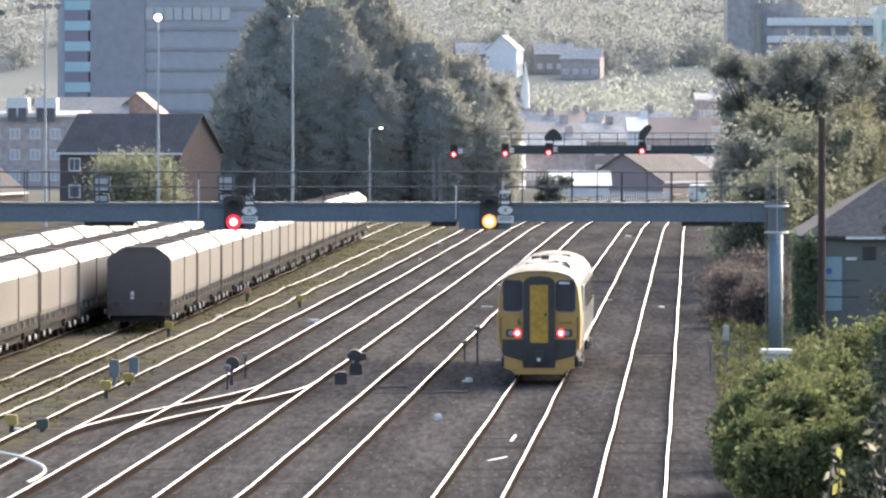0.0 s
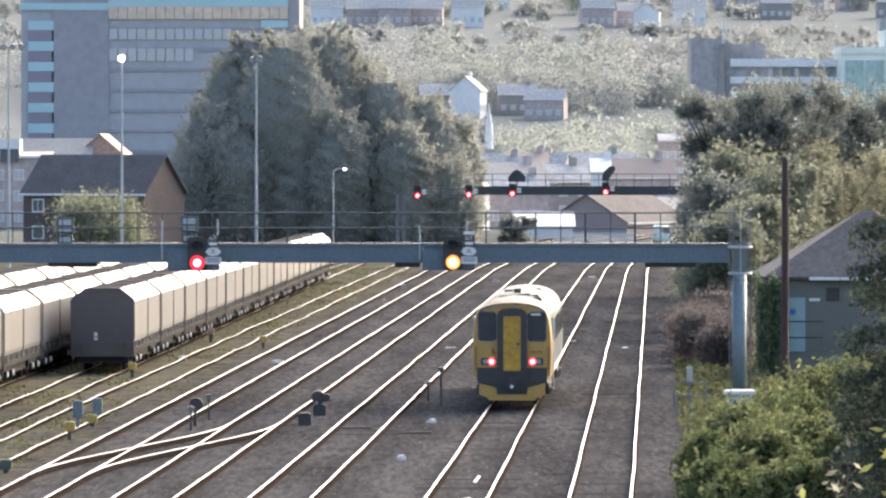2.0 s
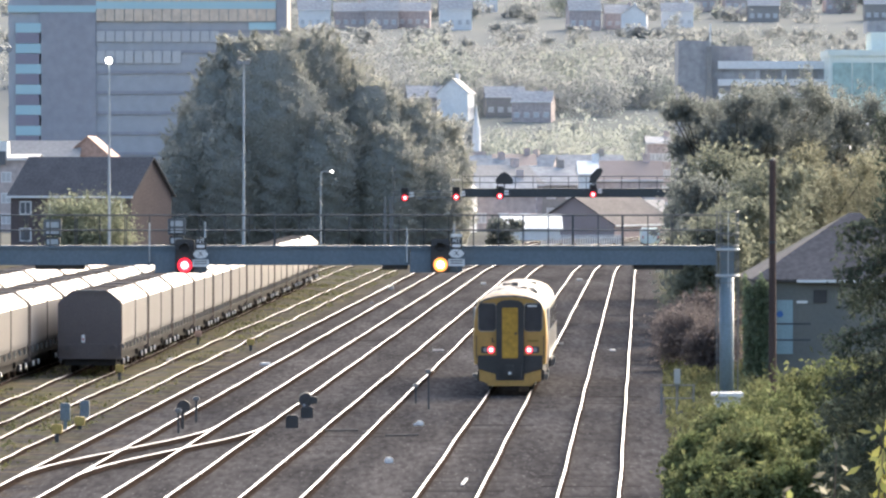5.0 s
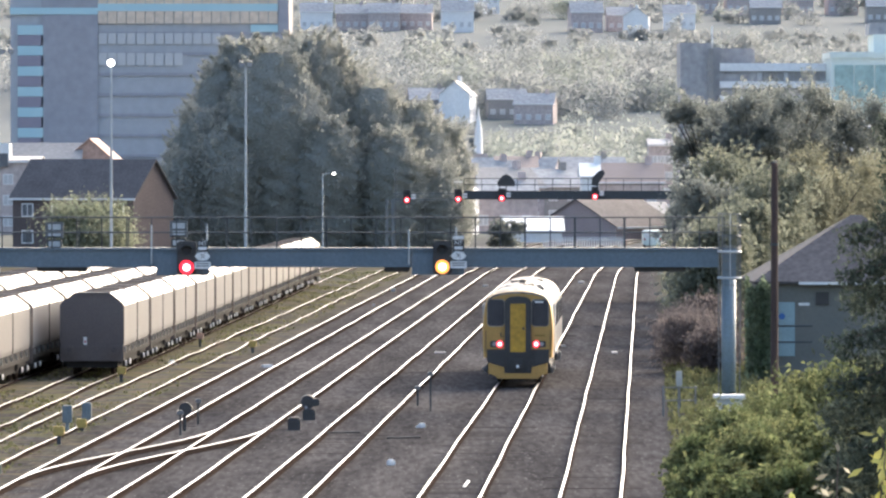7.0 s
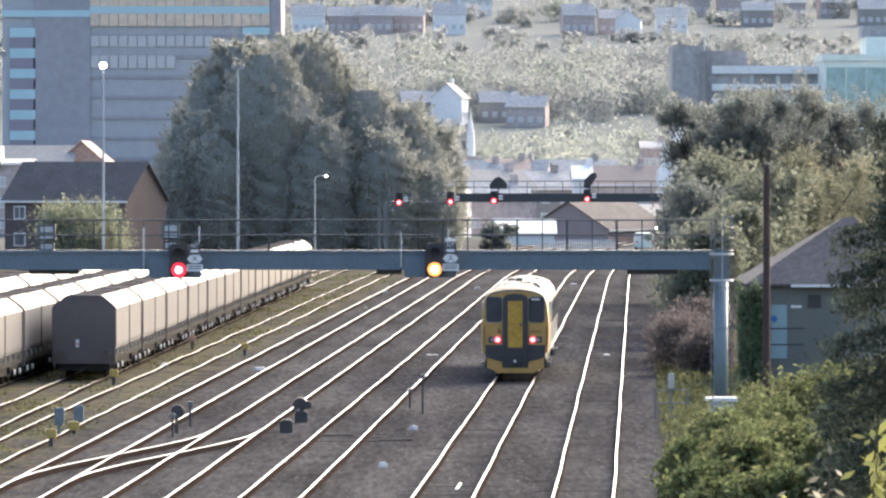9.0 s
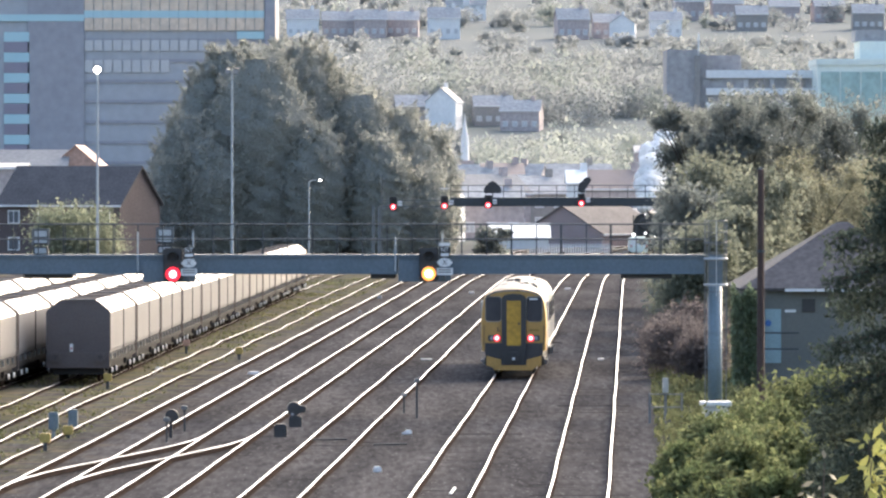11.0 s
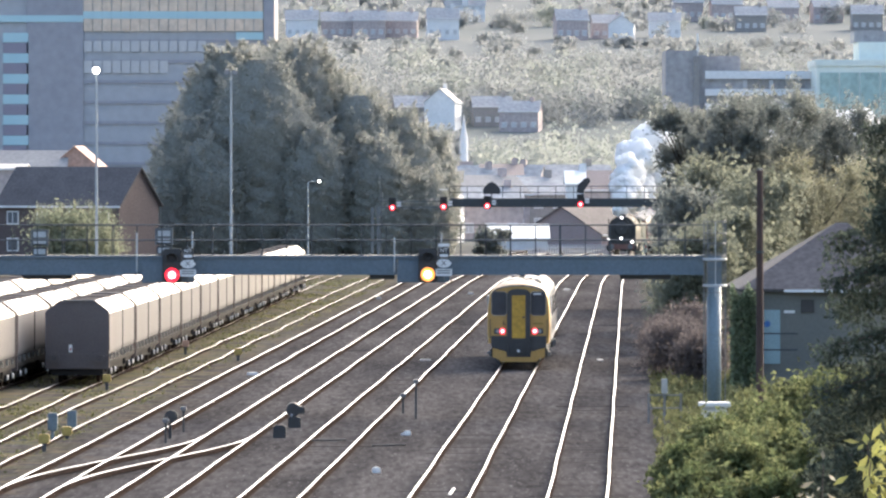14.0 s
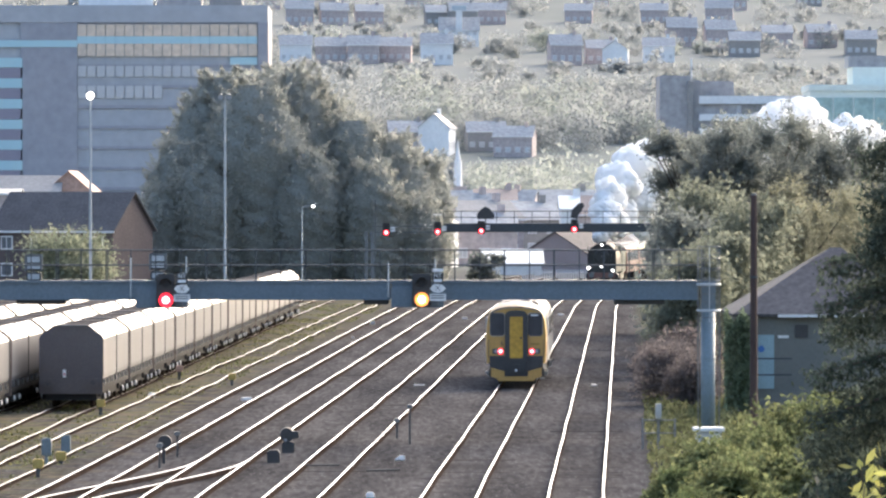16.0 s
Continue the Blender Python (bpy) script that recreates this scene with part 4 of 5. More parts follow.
# ---- trees ----
def tree(name, label, at, height, radius, material, leaf, n, seed, lobes=9, base=0.25, cat="tree", trunk=0.2, flat=0.8, spread=0.5, shoots=4):
    """Broadleaf tree: tapered trunk with limbs, and a crown of separate leafy clumps with gaps."""
    rng = np.random.default_rng(seed)
    t = thing(name, label, cat, at=at)
    bm = bmesh.new()
    rod(bm, (0, 0, -0.4), (0, 0, height * 0.6), trunk, trunk * 0.5, n=8)
    pts = []
    for j in range(lobes):
        a = 2.4 * j + rng.uniform(-0.5, 0.5)
        k = math.sqrt((j + 0.5) / lobes)
        h = height * (base + (0.95 - base) * rng.random() ** 0.8)
        w = math.sqrt(max(0.08, 1 - ((h / height - (base + 0.4)) / 0.75) ** 2))
        c = np.array([radius * 0.75 * k * w * math.cos(a), radius * 0.75 * k * w * math.sin(a), h])
        r = radius * rng.uniform(0.24, 0.42)
        q = rng.normal(size=(n // lobes, 3)) * np.array([r, r, r * flat]) * spread
        pts.append(c + q)
        for _ in range(shoots):
            w3 = rng.normal(size=3)
            w3[2] = abs(w3[2]) + 0.2
            w3 /= np.linalg.norm(w3)
            f = rng.random((max(4, n // (lobes * 9)), 1))
            pts.append(c + w3 * f * r * rng.uniform(1.0, 1.7) + rng.normal(size=(len(f), 3)) * r * 0.1)
        rod(bm, (0, 0, min(height * 0.55, h * 0.6)), c, trunk * 0.4, trunk * 0.1, n=6)
    part("trunk", bm, "bark", t)
    quads("crown", np.concatenate(pts), leaf, material, t, seed=seed)
    return t


def conifer(label, at, height, radius, material, leaf, n, seed, skirt=0.03):
    """Tall evergreen: whorls of drooping sprays round one trunk, ragged at the edge."""
    rng = np.random.default_rng(seed)
    t = thing("conifer_tree", label, "tree", "evergreen screen", at=at)
    part("trunk", rodded((0, 0, -0.5), (0, 0, height * 0.95), 0.3, 0.04, n=8), "bark", t)
    def girth(h, a):
        prof = np.minimum(1.0, np.maximum(0.0, 1.02 - h) * 2.7) ** 0.55 * (0.75 + 0.25 * np.minimum(1, h * 6))
        rag = 1 + 0.06 * np.sin(a * 3 + h * 30 + seed) * np.sin(h * 47 + a * 2) + 0.05 * np.sin(h * 61 + a * 7)
        return radius * prof * rag

    # the dense inner mass of needles, lumpy, under a fringe of loose sprays
    bm = bmesh.new()
    rings = []
    for i in range(37):
        hh = skirt + (0.97 - skirt) * i / 36
        rings.append([bm.verts.new((q * math.cos(w), q * math.sin(w), hh * height)) for w in [6.2832 * k / 36 for k in range(36)] for q in [0.9 * float(girth(hh, w)) * (1 + 0.1 * noise.noise((w * 3, hh * height * 0.5, seed)))]])
    for lo, hi in zip(rings, rings[1:]):
        for k in range(36):
            bm.faces.new((lo[k], lo[(k + 1) % 36], hi[(k + 1) % 36], hi[k]))
    bm.faces.new(rings[-1])
    part("inner_foliage", bm, material, t, smooth=True)
    u = rng.random(n) ** 0.75
    h = np.clip(skirt + (1 - skirt) * (1 - u), 0, 1)
    a = rng.random(n) * 6.283
    r = girth(h, a) * (0.86 + 0.17 * rng.random(n))
    p = np.stack([r * np.cos(a), r * np.sin(a), h * height - 0.04 * r], 1)
    # sprays that stand out from the mass, tapering to their tips
    sprays = [p]
    for _ in range(170):
        hh = 1 - rng.random() ** 1.3 * 0.85
        aa = rng.random() * 6.283
        rr = float(girth(np.array(min(hh, 0.985)), np.array(aa))) * 0.9
        way = np.array([math.cos(aa) * 0.75, math.sin(aa) * 0.75, rng.uniform(0.35, 1.0)])
        f = rng.random((n // 280, 1)) ** 0.8
        tip = rng.uniform(0.9, 1.7)
        foot = np.array([rr * math.cos(aa), rr * math.sin(aa), min(hh, 0.985) * height - 0.2])
        sprays.append(foot + way * f * tip + rng.normal(size=(len(f), 3)) * 0.24 * (1.05 - f))
    p = np.concatenate(sprays)
    quads("crown", p, leaf, material, t, seed=seed, up=-0.3, long=1.2)
    return t


# Evergreen screen beside the yard; its foliage tone imitates haze.
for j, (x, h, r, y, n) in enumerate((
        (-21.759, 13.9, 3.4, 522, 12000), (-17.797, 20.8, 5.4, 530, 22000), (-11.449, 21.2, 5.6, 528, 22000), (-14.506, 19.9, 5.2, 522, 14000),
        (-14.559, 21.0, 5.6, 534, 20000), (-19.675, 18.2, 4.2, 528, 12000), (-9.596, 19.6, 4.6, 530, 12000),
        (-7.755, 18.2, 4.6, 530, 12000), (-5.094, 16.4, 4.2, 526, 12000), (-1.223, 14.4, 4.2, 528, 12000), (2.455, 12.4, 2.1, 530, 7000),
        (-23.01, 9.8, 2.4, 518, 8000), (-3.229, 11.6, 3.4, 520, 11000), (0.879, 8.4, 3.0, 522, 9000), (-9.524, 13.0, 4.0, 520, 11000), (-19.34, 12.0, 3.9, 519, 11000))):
    conifer("tall dense evergreen in the screen beside the yard, paled grey-green to imitate haze", (x, y, -0.2), h, r * 1.06, "leaf_conifer", 0.14, n, 40 + j)

# trees to the right of the line
for j, (x, y, h, r, m, n) in enumerate((
        (17.577, 330, 12.0, 3.3, "leaf_dark", 7000), (19.065, 320, 12.6, 3.6, "leaf_dark", 7500), (21.758, 325, 12.9, 3.8, "leaf_dark", 7500),
        (25.219, 330, 12.2, 3.8, "leaf_dark", 6000), (28.775, 335, 11.6, 3.8, "leaf_dark", 5000))):
    tree("broadleaf_tree", "dark broadleaf tree with sparse open crown", (x, y, 0), h, r, m, 0.1, 3 * n, 70 + j, lobes=30, base=0.46, trunk=0.22, spread=0.31, shoots=5)
for j, (x, y, h, r) in enumerate(((22.611, 300, 8.6, 3.2), (25.556, 305, 8.2, 3.0), (20.751, 296, 7.4, 2.4))):
    tree("willow_tree", "yellow-green spring willow beside the hut", (x, y, 0), h, r, "leaf_willow", 0.075, 22000, 90 + j, lobes=14, base=0.2, flat=1.3)
for j, (x, y, h, r, m) in enumerate(((14.855, 280, 7.0, 2.4, "leaf_dark"), (16.08, 285, 8.4, 2.8, "leaf_mid"), (17.692, 282, 7.2, 2.6, "leaf_mid"), (15.158, 300, 6.0, 1.7, "leaf_dark"), (13.955, 262, 4.6, 2.3, "leaf_dark"), (13.238, 262, 5.0, 1.7, "leaf_dark"), (13.368, 250, 5.0, 2.2, "leaf_mid"), (15.1, 258, 6.2, 2.4, "leaf_mid"), (17.507, 270, 8.0, 2.8, "leaf_mid"), (16.882, 330, 7.6, 2.2, "leaf_dark"))):
    M.setdefault("leaf_mid", leafy("olive_foliage", (0.19, 0.205, 0.16), (0.22, 0.232, 0.18), scale=0.4, through=0.55, island=0.1))
    tree("broadleaf_tree", "olive-green lineside tree in dense leaf", (x, y, 0), h, r, m, 0.13, 10000, 110 + j, lobes=30, base=0.05, spread=0.6, flat=1.0)
for j, (x, y, h, r) in enumerate(((11.282, 230, 2.6, 1.5), (11.629, 225, 2.4, 1.5), (11.605, 245, 2.0, 1.1), (11.515, 212, 2.2, 1.2), (10.659, 215, 2.6, 1.5), (12.393, 235, 3.0, 1.6), (10.703, 222, 2.2, 1.1))):
    tree("bramble_bush", "brown leafless bramble thicket beside the line", (x, y, 0), h * 0.72, r, "bramble", 0.07, 7000, 130 + j, lobes=34, base=0.05, spread=0.7, shoots=2, cat="bush", trunk=0.05)

# shrubs on the bank
for j, (x, y, h, r) in enumerate((
        (6.481, 128, 1.3, 0.8), (7.587, 132, 1.7, 1.1), (6.285, 118, 1.3, 0.9), (8.819, 136, 2.0, 1.3), (10.183, 140, 2.5, 1.4),
        (7.402, 120, 1.7, 1.2), (8.553, 122, 2.0, 1.2), (10.982, 138, 2.6, 1.4), (11.792, 134, 2.5, 1.4), (6.437, 112, 1.2, 1.0), (7.616, 112, 1.4, 1.0), (5.949, 120, 0.9, 0.6), (8.893, 118, 2.0, 1.1), (8.165, 128, 1.9, 1.1))):
    tree("shrub", "bright green leafy shrub on the bank", (x, y, 0.2), h, r, "leaf_shrub", 0.072, 6500, 150 + j, lobes=30, base=0.08, cat="bush", trunk=0.04, flat=0.9, spread=0.6, shoots=8)
for j, (x, y, h, r) in enumerate(((9.09, 112, 3.2, 1.1), (10.092, 112, 3.5, 1.2), (8.484, 100, 2.6, 0.9))):
    tree("shrub", "dark green shrub on the bank", (x, y, 0.2), h, r, "leaf_cypress", 0.08, 7000, 180 + j, lobes=16, base=0.05, cat="bush", trunk=0.05)


def cypress():
    """Dark feathery evergreen close to the bridge, its sprays hanging."""
    rng = np.random.default_rng(5)
    t = thing("cypress_tree", "dark feathery evergreen with hanging sprays near the bridge", "tree", at=(8.393, 85, 0))
    bm = rodded((0, 0, -0.3), (0, 0, 9.5), 0.2, 0.04, n=10)
    pts = []
    for j in range(66):
        h = 0.9 + 8.7 * j / 66
        a = 2.4 * j + rng.uniform(-0.3, 0.3)
        ln = (2.2 - 0.3 * max(0, h - 5.6)) * rng.uniform(0.75, 1.12)
        tip = np.array([ln * math.cos(a), ln * math.sin(a), h - 0.5])
        rod(bm, (0, 0, h), tip, 0.035, 0.01, n=5)
        for k in range(9):
            f = 0.3 + 0.7 * k / 8
            c = np.array([0, 0, h]) * (1 - f) + tip * f
            q = rng.normal(size=(115, 3)) * np.array([0.12, 0.12, 0.26])
            q[:, 2] = -np.abs(q[:, 2]) * 1.3 + 0.08
            pts.append(c + q)
    part("trunk", bm, "bark", t)
    quads("crown", np.concatenate(pts), 0.045, "leaf_cypress", t, seed=6, long=1.3, droop=0.4)


cypress()


# ---- floodlight masts and lamp posts ----
def mast(x, y, top, lit, heads=2):
    t = thing("floodlight_mast", "tall pale floodlight mast" + (" with a dazzling lit lamp" if lit else ", lamps unlit"), "lamp post", "yard masts", at=(x, y, -0.2))
    h = top + 0.2
    part("mast", rodded((0, 0, 0), (0, 0, h), 0.11, 0.06, n=10), "lampmast", t)
    part("crossarm", rodded((-0.4 * heads / 2, 0, h), (0.4 * heads / 2, 0, h), 0.04, n=8), "lampmast", t)
    for j in range(heads):
        x0 = (j - (heads - 1) / 2) * 0.55
        hd = part("lamp_head", rodded((x0, 0.12, h + 0.1), (x0, -0.22, h - 0.02), 0.12, 0.2, n=14), "steel", t)
        part("lamp_glass", disc(bmesh.new(), (x0, -0.24, h - 0.02), 0.23 if lit else 0.17, 0.04), "lamp_glow" if lit else "lens", hd)


mast(-11.716, 350, 14.721, False)
mast(-20.484, 350, 14.832, True, 1)
mast(-27.057, 340, 15.358, False, 4)


def street_lamp(x, y, top, arm, lit=True):
    t = thing("street_lamp", "slim street lamp, lit, in front of the evergreens", "street lamp", at=(x, y, -0.2))
    part("post", rodded((0, 0, 0), (0, 0, top + 0.1), 0.07, 0.05, n=8), "lampmast", t)
    part("arm", rodded((0, 0, top + 0.1), (arm, 0, top + 0.25), 0.035, n=6), "lampmast", t)
    hd = part("lamp_head", boxed(arm - 0.25, arm + 0.25, -0.15, 0.15, top + 0.16, top + 0.34, bevel=0.04), "steel", t)
    part("lamp_glass", boxed(arm - 0.14, arm + 0.14, -0.2, 0.1, top + 0.08, top + 0.26, bevel=0.05), "lamp_glow", hd, "lit lamp glass")


street_lamp(-8.707, 455, 7.458, 0.95)


# ---- buildings ----
def house(name, label, at, turn, w, d, eaves, ridge, wall, roof, win=3, hip=0.0, group="houses", pane="hazed_pane", chimney=True, cat="house"):
    """House with pitched roof; its front faces -y, the ridge runs along x."""
    t = thing(name, label, cat, group, at=at, turn=turn)
    bm = boxed(-w / 2, w / 2, 0, d, -1.5, eaves)
    for s in (-1, 1):
        if not hip:
            a = [bm.verts.new((s * w / 2, y, z)) for y, z in ((0, eaves), (d, eaves), (d / 2, ridge - 0.1))]
            bm.faces.new(a)
    part("wall", bm, wall, t)
    o = 0.3
    bm = bmesh.new()
    v = [bm.verts.new(p) for p in ((-w / 2 - o, -o, eaves - 0.1), (w / 2 + o, -o, eaves - 0.1), (w / 2 + o, d + o, eaves - 0.1), (-w / 2 - o, d + o, eaves - 0.1), (-w / 2 - (o if not hip else -hip), d / 2, ridge), (w / 2 + (o if not hip else -hip), d / 2, ridge))]
    bm.faces.new((v[0], v[1], v[5], v[4]))
    bm.faces.new((v[2], v[3], v[4], v[5]))
    if hip:
        bm.faces.new((v[1], v[2], v[5]))
        bm.faces.new((v[3], v[0], v[4]))
    bmesh.ops.recalc_face_normals(bm, faces=bm.faces[:])
    bmesh.ops.solidify(bm, geom=bm.faces[:], thickness=0.12)
    r = part("roof", bm, roof, t)
    if chimney:
        part("chimney", boxed(w * 0.25, w * 0.25 + 0.9, d / 2 - 0.4, d / 2 + 0.4, ridge - 0.8, ridge + 0.9), wall, r)
    part("fascia", boxed(-w / 2 - o, w / 2 + o, -o - 0.04, -o + 0.02, eaves - 0.28, eaves - 0.1), "render_white", t, "white eaves board")
    storeys = max(1, int(eaves // 2.5))
    for f in range(storeys):
        for j in range(win):
            x = -w / 2 + w * (j + 0.5) / win
            z = 2.5 * f + 1.0
            q = part("window", boxed(x - 0.62, x + 0.62, -0.05, 0.05, z, z + 1.25), "render_white", t, "white window frame")
            part("pane", box(boxed(x - 0.52, x - 0.04, -0.07, -0.04, z + 0.1, z + 1.15), x + 0.04, x + 0.52, -0.07, -0.04, z + 0.1, z + 1.15), pane, q)
    return t


# the brick terrace beside the yard and its neighbours
house("terraced_house", "red-brick house with slate roof and white windows by the yard", (-32.85, 500, -0.2), -25, 12.8, 8.0, 5.35, 8.9, "brick", "slate", win=4, group="brick houses", pane="pane", chimney=False)
g = house("gabled_house", "brick house with dark roof and white gable boards", (-40.766, 474, -0.2), 80, 9, 4.6, 2.0, 4.1, "brick", "slate", win=0, group="brick houses", pane="pane", chimney=False)
for s in (-1, 1):
    bm = bmesh.new()
    rod(bm, (-4.85, 2.3, 4.15), (-4.85, 2.3 + s * 2.6, 1.85), 0.07, n=6)
    part("gable_board", bm, "render_white", g, "white gable board")
blk = house("apartment_block", "brick block with white dormers and white windows", (-52.143, 640, -0.2), 0, 12, 9, 8.9, 9.4, "hazed_brick", "hazed_slate", win=5, group="brick houses", chimney=False)
for x in (-2.1, 1.3):
    dm = part("dormer", boxed(x - 1.25, x + 1.25, -0.4, 4, 8.9, 10.9), "render_white", blk, "white box dormer")
    for q in (-0.6, 0.6):
        part("pane", boxed(x + q - 0.5, x + q + 0.5, -0.46, -0.38, 8.1, 9.7), "pane", dm)
house("gabled_house", "brick house with orange tiled gable", (-43.768 + 4.0, 697, 0), 86, 9, 6.6, 8.6, 11.6, "tile_orange", "tile_orange", win=1, group="brick houses", chimney=False)
house("long_building", "long low building with pale sheet roof", (-48.954, 690, 0), 0, 9, 9, 8.6, 11.0, "render_white", "shed_roof", win=4, group="town buildings", chimney=False)


def office():
    """Dark blue glass office block of ten storeys, its tones paled to imitate haze."""
    y = 900.0
    t = thing("office_block", "large blue glass office block with cyan bands, paled to imitate haze", "office building", at=(0, y, 0))
    x0, xm, x1, top = -69.537, -54.853, -23.021, 40.221
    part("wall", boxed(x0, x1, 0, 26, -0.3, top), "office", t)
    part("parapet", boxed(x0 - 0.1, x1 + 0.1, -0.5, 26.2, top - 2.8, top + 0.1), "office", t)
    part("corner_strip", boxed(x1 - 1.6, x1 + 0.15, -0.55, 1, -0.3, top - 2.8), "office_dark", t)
    # Added dark sheet: shade put into colour where sun whitens the side wall.
    part("side_shade_sheet", boxed(x1 + 0.004, x1 + 0.12, 1.05, 26, -0.3, top - 2.85), "office_tan2", t, "added dark sheet that dims the sunlit side wall")
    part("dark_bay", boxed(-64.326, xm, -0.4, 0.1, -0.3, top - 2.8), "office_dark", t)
    for j in range(9):
        z = 29.895 - 3.44 * (j - 0)
        part("spandrel", boxed(-68.305, -64.042, -0.45, 0.1, z, z + 1.6), "office_cyan", t, "cyan glass band")
        part("slab_band", boxed(-68.305, -64.042, -0.4, 0.1, z - 1.8, z - 0.04), "office_tan2", t)
    part("long_spandrel", boxed(x0 - 0.05, xm, -0.5, 0.1, 33.305, 34.442), "office_cyan", t, "cyan glass band")
    part("bright_spandrel", boxed(xm, x1 - 1.7, -0.5, 0.1, 33.874, 35.105), "office_cyan", t, "cyan glass band")
    part("plant_room", boxed(-55.0, -42.5, 6, 18, top + 0.1, top + 3.2), "render_white", t, "white rooftop plant room")
    part("roof_plant", boxed(-42.0, -34.5, 8, 18, top + 0.1, top + 1.9), "tower", t)
    part("roof_plant", boxed(-33.0, -27.5, 8, 16, top + 0.1, top + 2.4), "shed_roof", t)
    n = 19
    for j in range(n):
        a = xm + (x1 - 1.7 - xm) * j / n
        b = xm + (x1 - 1.7 - xm) * (j + 1) / n
        part("pane", boxed(a + 0.06, b - 0.06, -0.45, 0.1, 35.105, 37.095), "office_tan", t)
        part("pane", boxed(a + 0.06, b - 0.06, -0.45, 0.1, 31.789, 33.874), "office_tan", t)
        if j < 13:
            part("pane", boxed(a + 0.1, b - 0.1, -0.3, 0.1, 28.379, 30.179), "hazed_pane", t)
        if j < 9:
            part("pane", boxed(a + 0.1, b - 0.1, -0.3, 0.1, 24.779, 26.863), "hazed_pane", t)
    part("bright_pane", boxed(-29.274, x1 - 1.7, -0.5, 0.1, 30.368, 31.6), "office_cyan", t)
    for j in range(10):
        z = top - 3.0 - 3.42 * j
        part("floor_line", boxed(xm, x1 - 1.6, -0.25, 0.1, z - 0.5, z), "office_dark", t)


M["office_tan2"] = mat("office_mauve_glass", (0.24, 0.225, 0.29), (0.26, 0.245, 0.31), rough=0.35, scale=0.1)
office()


def banded_office():
    """Tower and slab with white bands, and the teal glass block beside it."""
    t = thing("banded_office", "grey tower with white-banded office wing", "office building", at=(0, 800, 0))
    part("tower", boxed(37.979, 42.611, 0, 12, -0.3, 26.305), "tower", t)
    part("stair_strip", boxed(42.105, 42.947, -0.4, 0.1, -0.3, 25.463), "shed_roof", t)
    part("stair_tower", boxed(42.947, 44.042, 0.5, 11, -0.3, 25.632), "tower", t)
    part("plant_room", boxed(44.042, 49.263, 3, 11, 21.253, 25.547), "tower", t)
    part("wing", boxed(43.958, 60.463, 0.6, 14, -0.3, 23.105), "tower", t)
    for z0, z1 in ((22.095, 23.274), (19.568, 20.579), (17.379, 18.474), (15.105, 16.2)):
        part("white_band", boxed(43.874, 60.295, 0, 0.7, z0, z1), "render_white", t, "white concrete band")
    for j in range(12):
        a = 49.516 + 0.78 * j
        part("pane", boxed(a, a + 0.66, 0.4, 0.8, 20.747, 21.926), "shed_roof" if j % 5 else "hazed_pane", t)
    part("aerial", rodded((42.779, 1, 25.463), (42.779, 1, 28.832), 0.12, n=6), "render_white", t)
    g = thing("glass_block", "pale teal office block with tall glass panels", "office building", at=(0, 790, 0))
    part("wall", boxed(59.707, 81.162, 0, 16, -0.3, 24.249), "teal_clad", g)
    part("parapet", boxed(59.541, 81.328, -0.3, 16.2, 23.834, 24.748), "teal_clad", g)
    part("penthouse", boxed(66.194, 79.499, 3, 13, 24.748, 27.409), "teal_clad", g)
    part("roof_plant", boxed(65.695, 72.015, 5, 12, 27.409, 29.156), "tower", g)
    for j in range(7):
        a = 60.206 + 3.0 * j
        part("glass_panel", boxed(a, a + 2.75, -0.15, 0.1, 15.268, 22.836), "teal_glass", g, "tall teal glass panel")


banded_office()

# hillside rows, their brick, slate and panes paled to imitate haze
rng = random.Random(11)
kinds = [("hazed_brick", "hazed_slate"), ("render_white", "hazed_slate"), ("hazed_brick", "hazed_slate"), ("shed_roof", "hazed_slate")]
protos = [house("hill_house", ("white rendered" if w == "render_white" else "haze-paled brick") + " house on the hazy hillside", (0, 0, -500), 0, 9.5, 7.5, 4.8, 7.3, w, r, win=4, group="hillside houses") for w, r in kinds]
used = set()
rows = [(1600, 1, 0, (-32.5,)), (1604, 0, 0, (-22, -12.4, -2.8)), (1600, 1, 0, (9.6,)), (1598, 0, 4, (48, 59)), (1590, 1, 85, (66,)), (1610, 1, 0, (76,)), (1300, 1, 80, (11.5,)), (1306, 3, 5, (1, 20)), (1290, 0, -8, (-14, 26)),
        (1840, 0, 3, (-36, -24, -12)), (1850, 2, -4, (30, 60, 86, 108)), (1830, 3, 8, (12, 20)), (1960, 0, 0, (-50, -30, 5, 40, 70, 120)), (1700, 0, 6, (88, 100, 118, 132)), (1640, 3, 0, (104, 140, -60, -75)), (1240, 3, 12, (-40, -28)), (1990, 3, 0, (-120, -100, -80, 150))]
for y, k, turn, xs in rows:
    for x in xs:
        yy = y + rng.uniform(-6, 6)
        m = pose(x, yy, hill(x, yy) + 0.2, 0, 0, turn + rng.uniform(-3, 3)) @ Matrix.Diagonal((1, 1, rng.uniform(0.88, 1.2), 1))
        if k in used:
            copy_thing(protos[k], m)
        else:
            protos[k].matrix_basis = m
            used.add(k)
for k in range(4):
    if k not in used:
        protos[k].matrix_basis = pose(40 + 14 * k, 1700, hill(40, 1700))

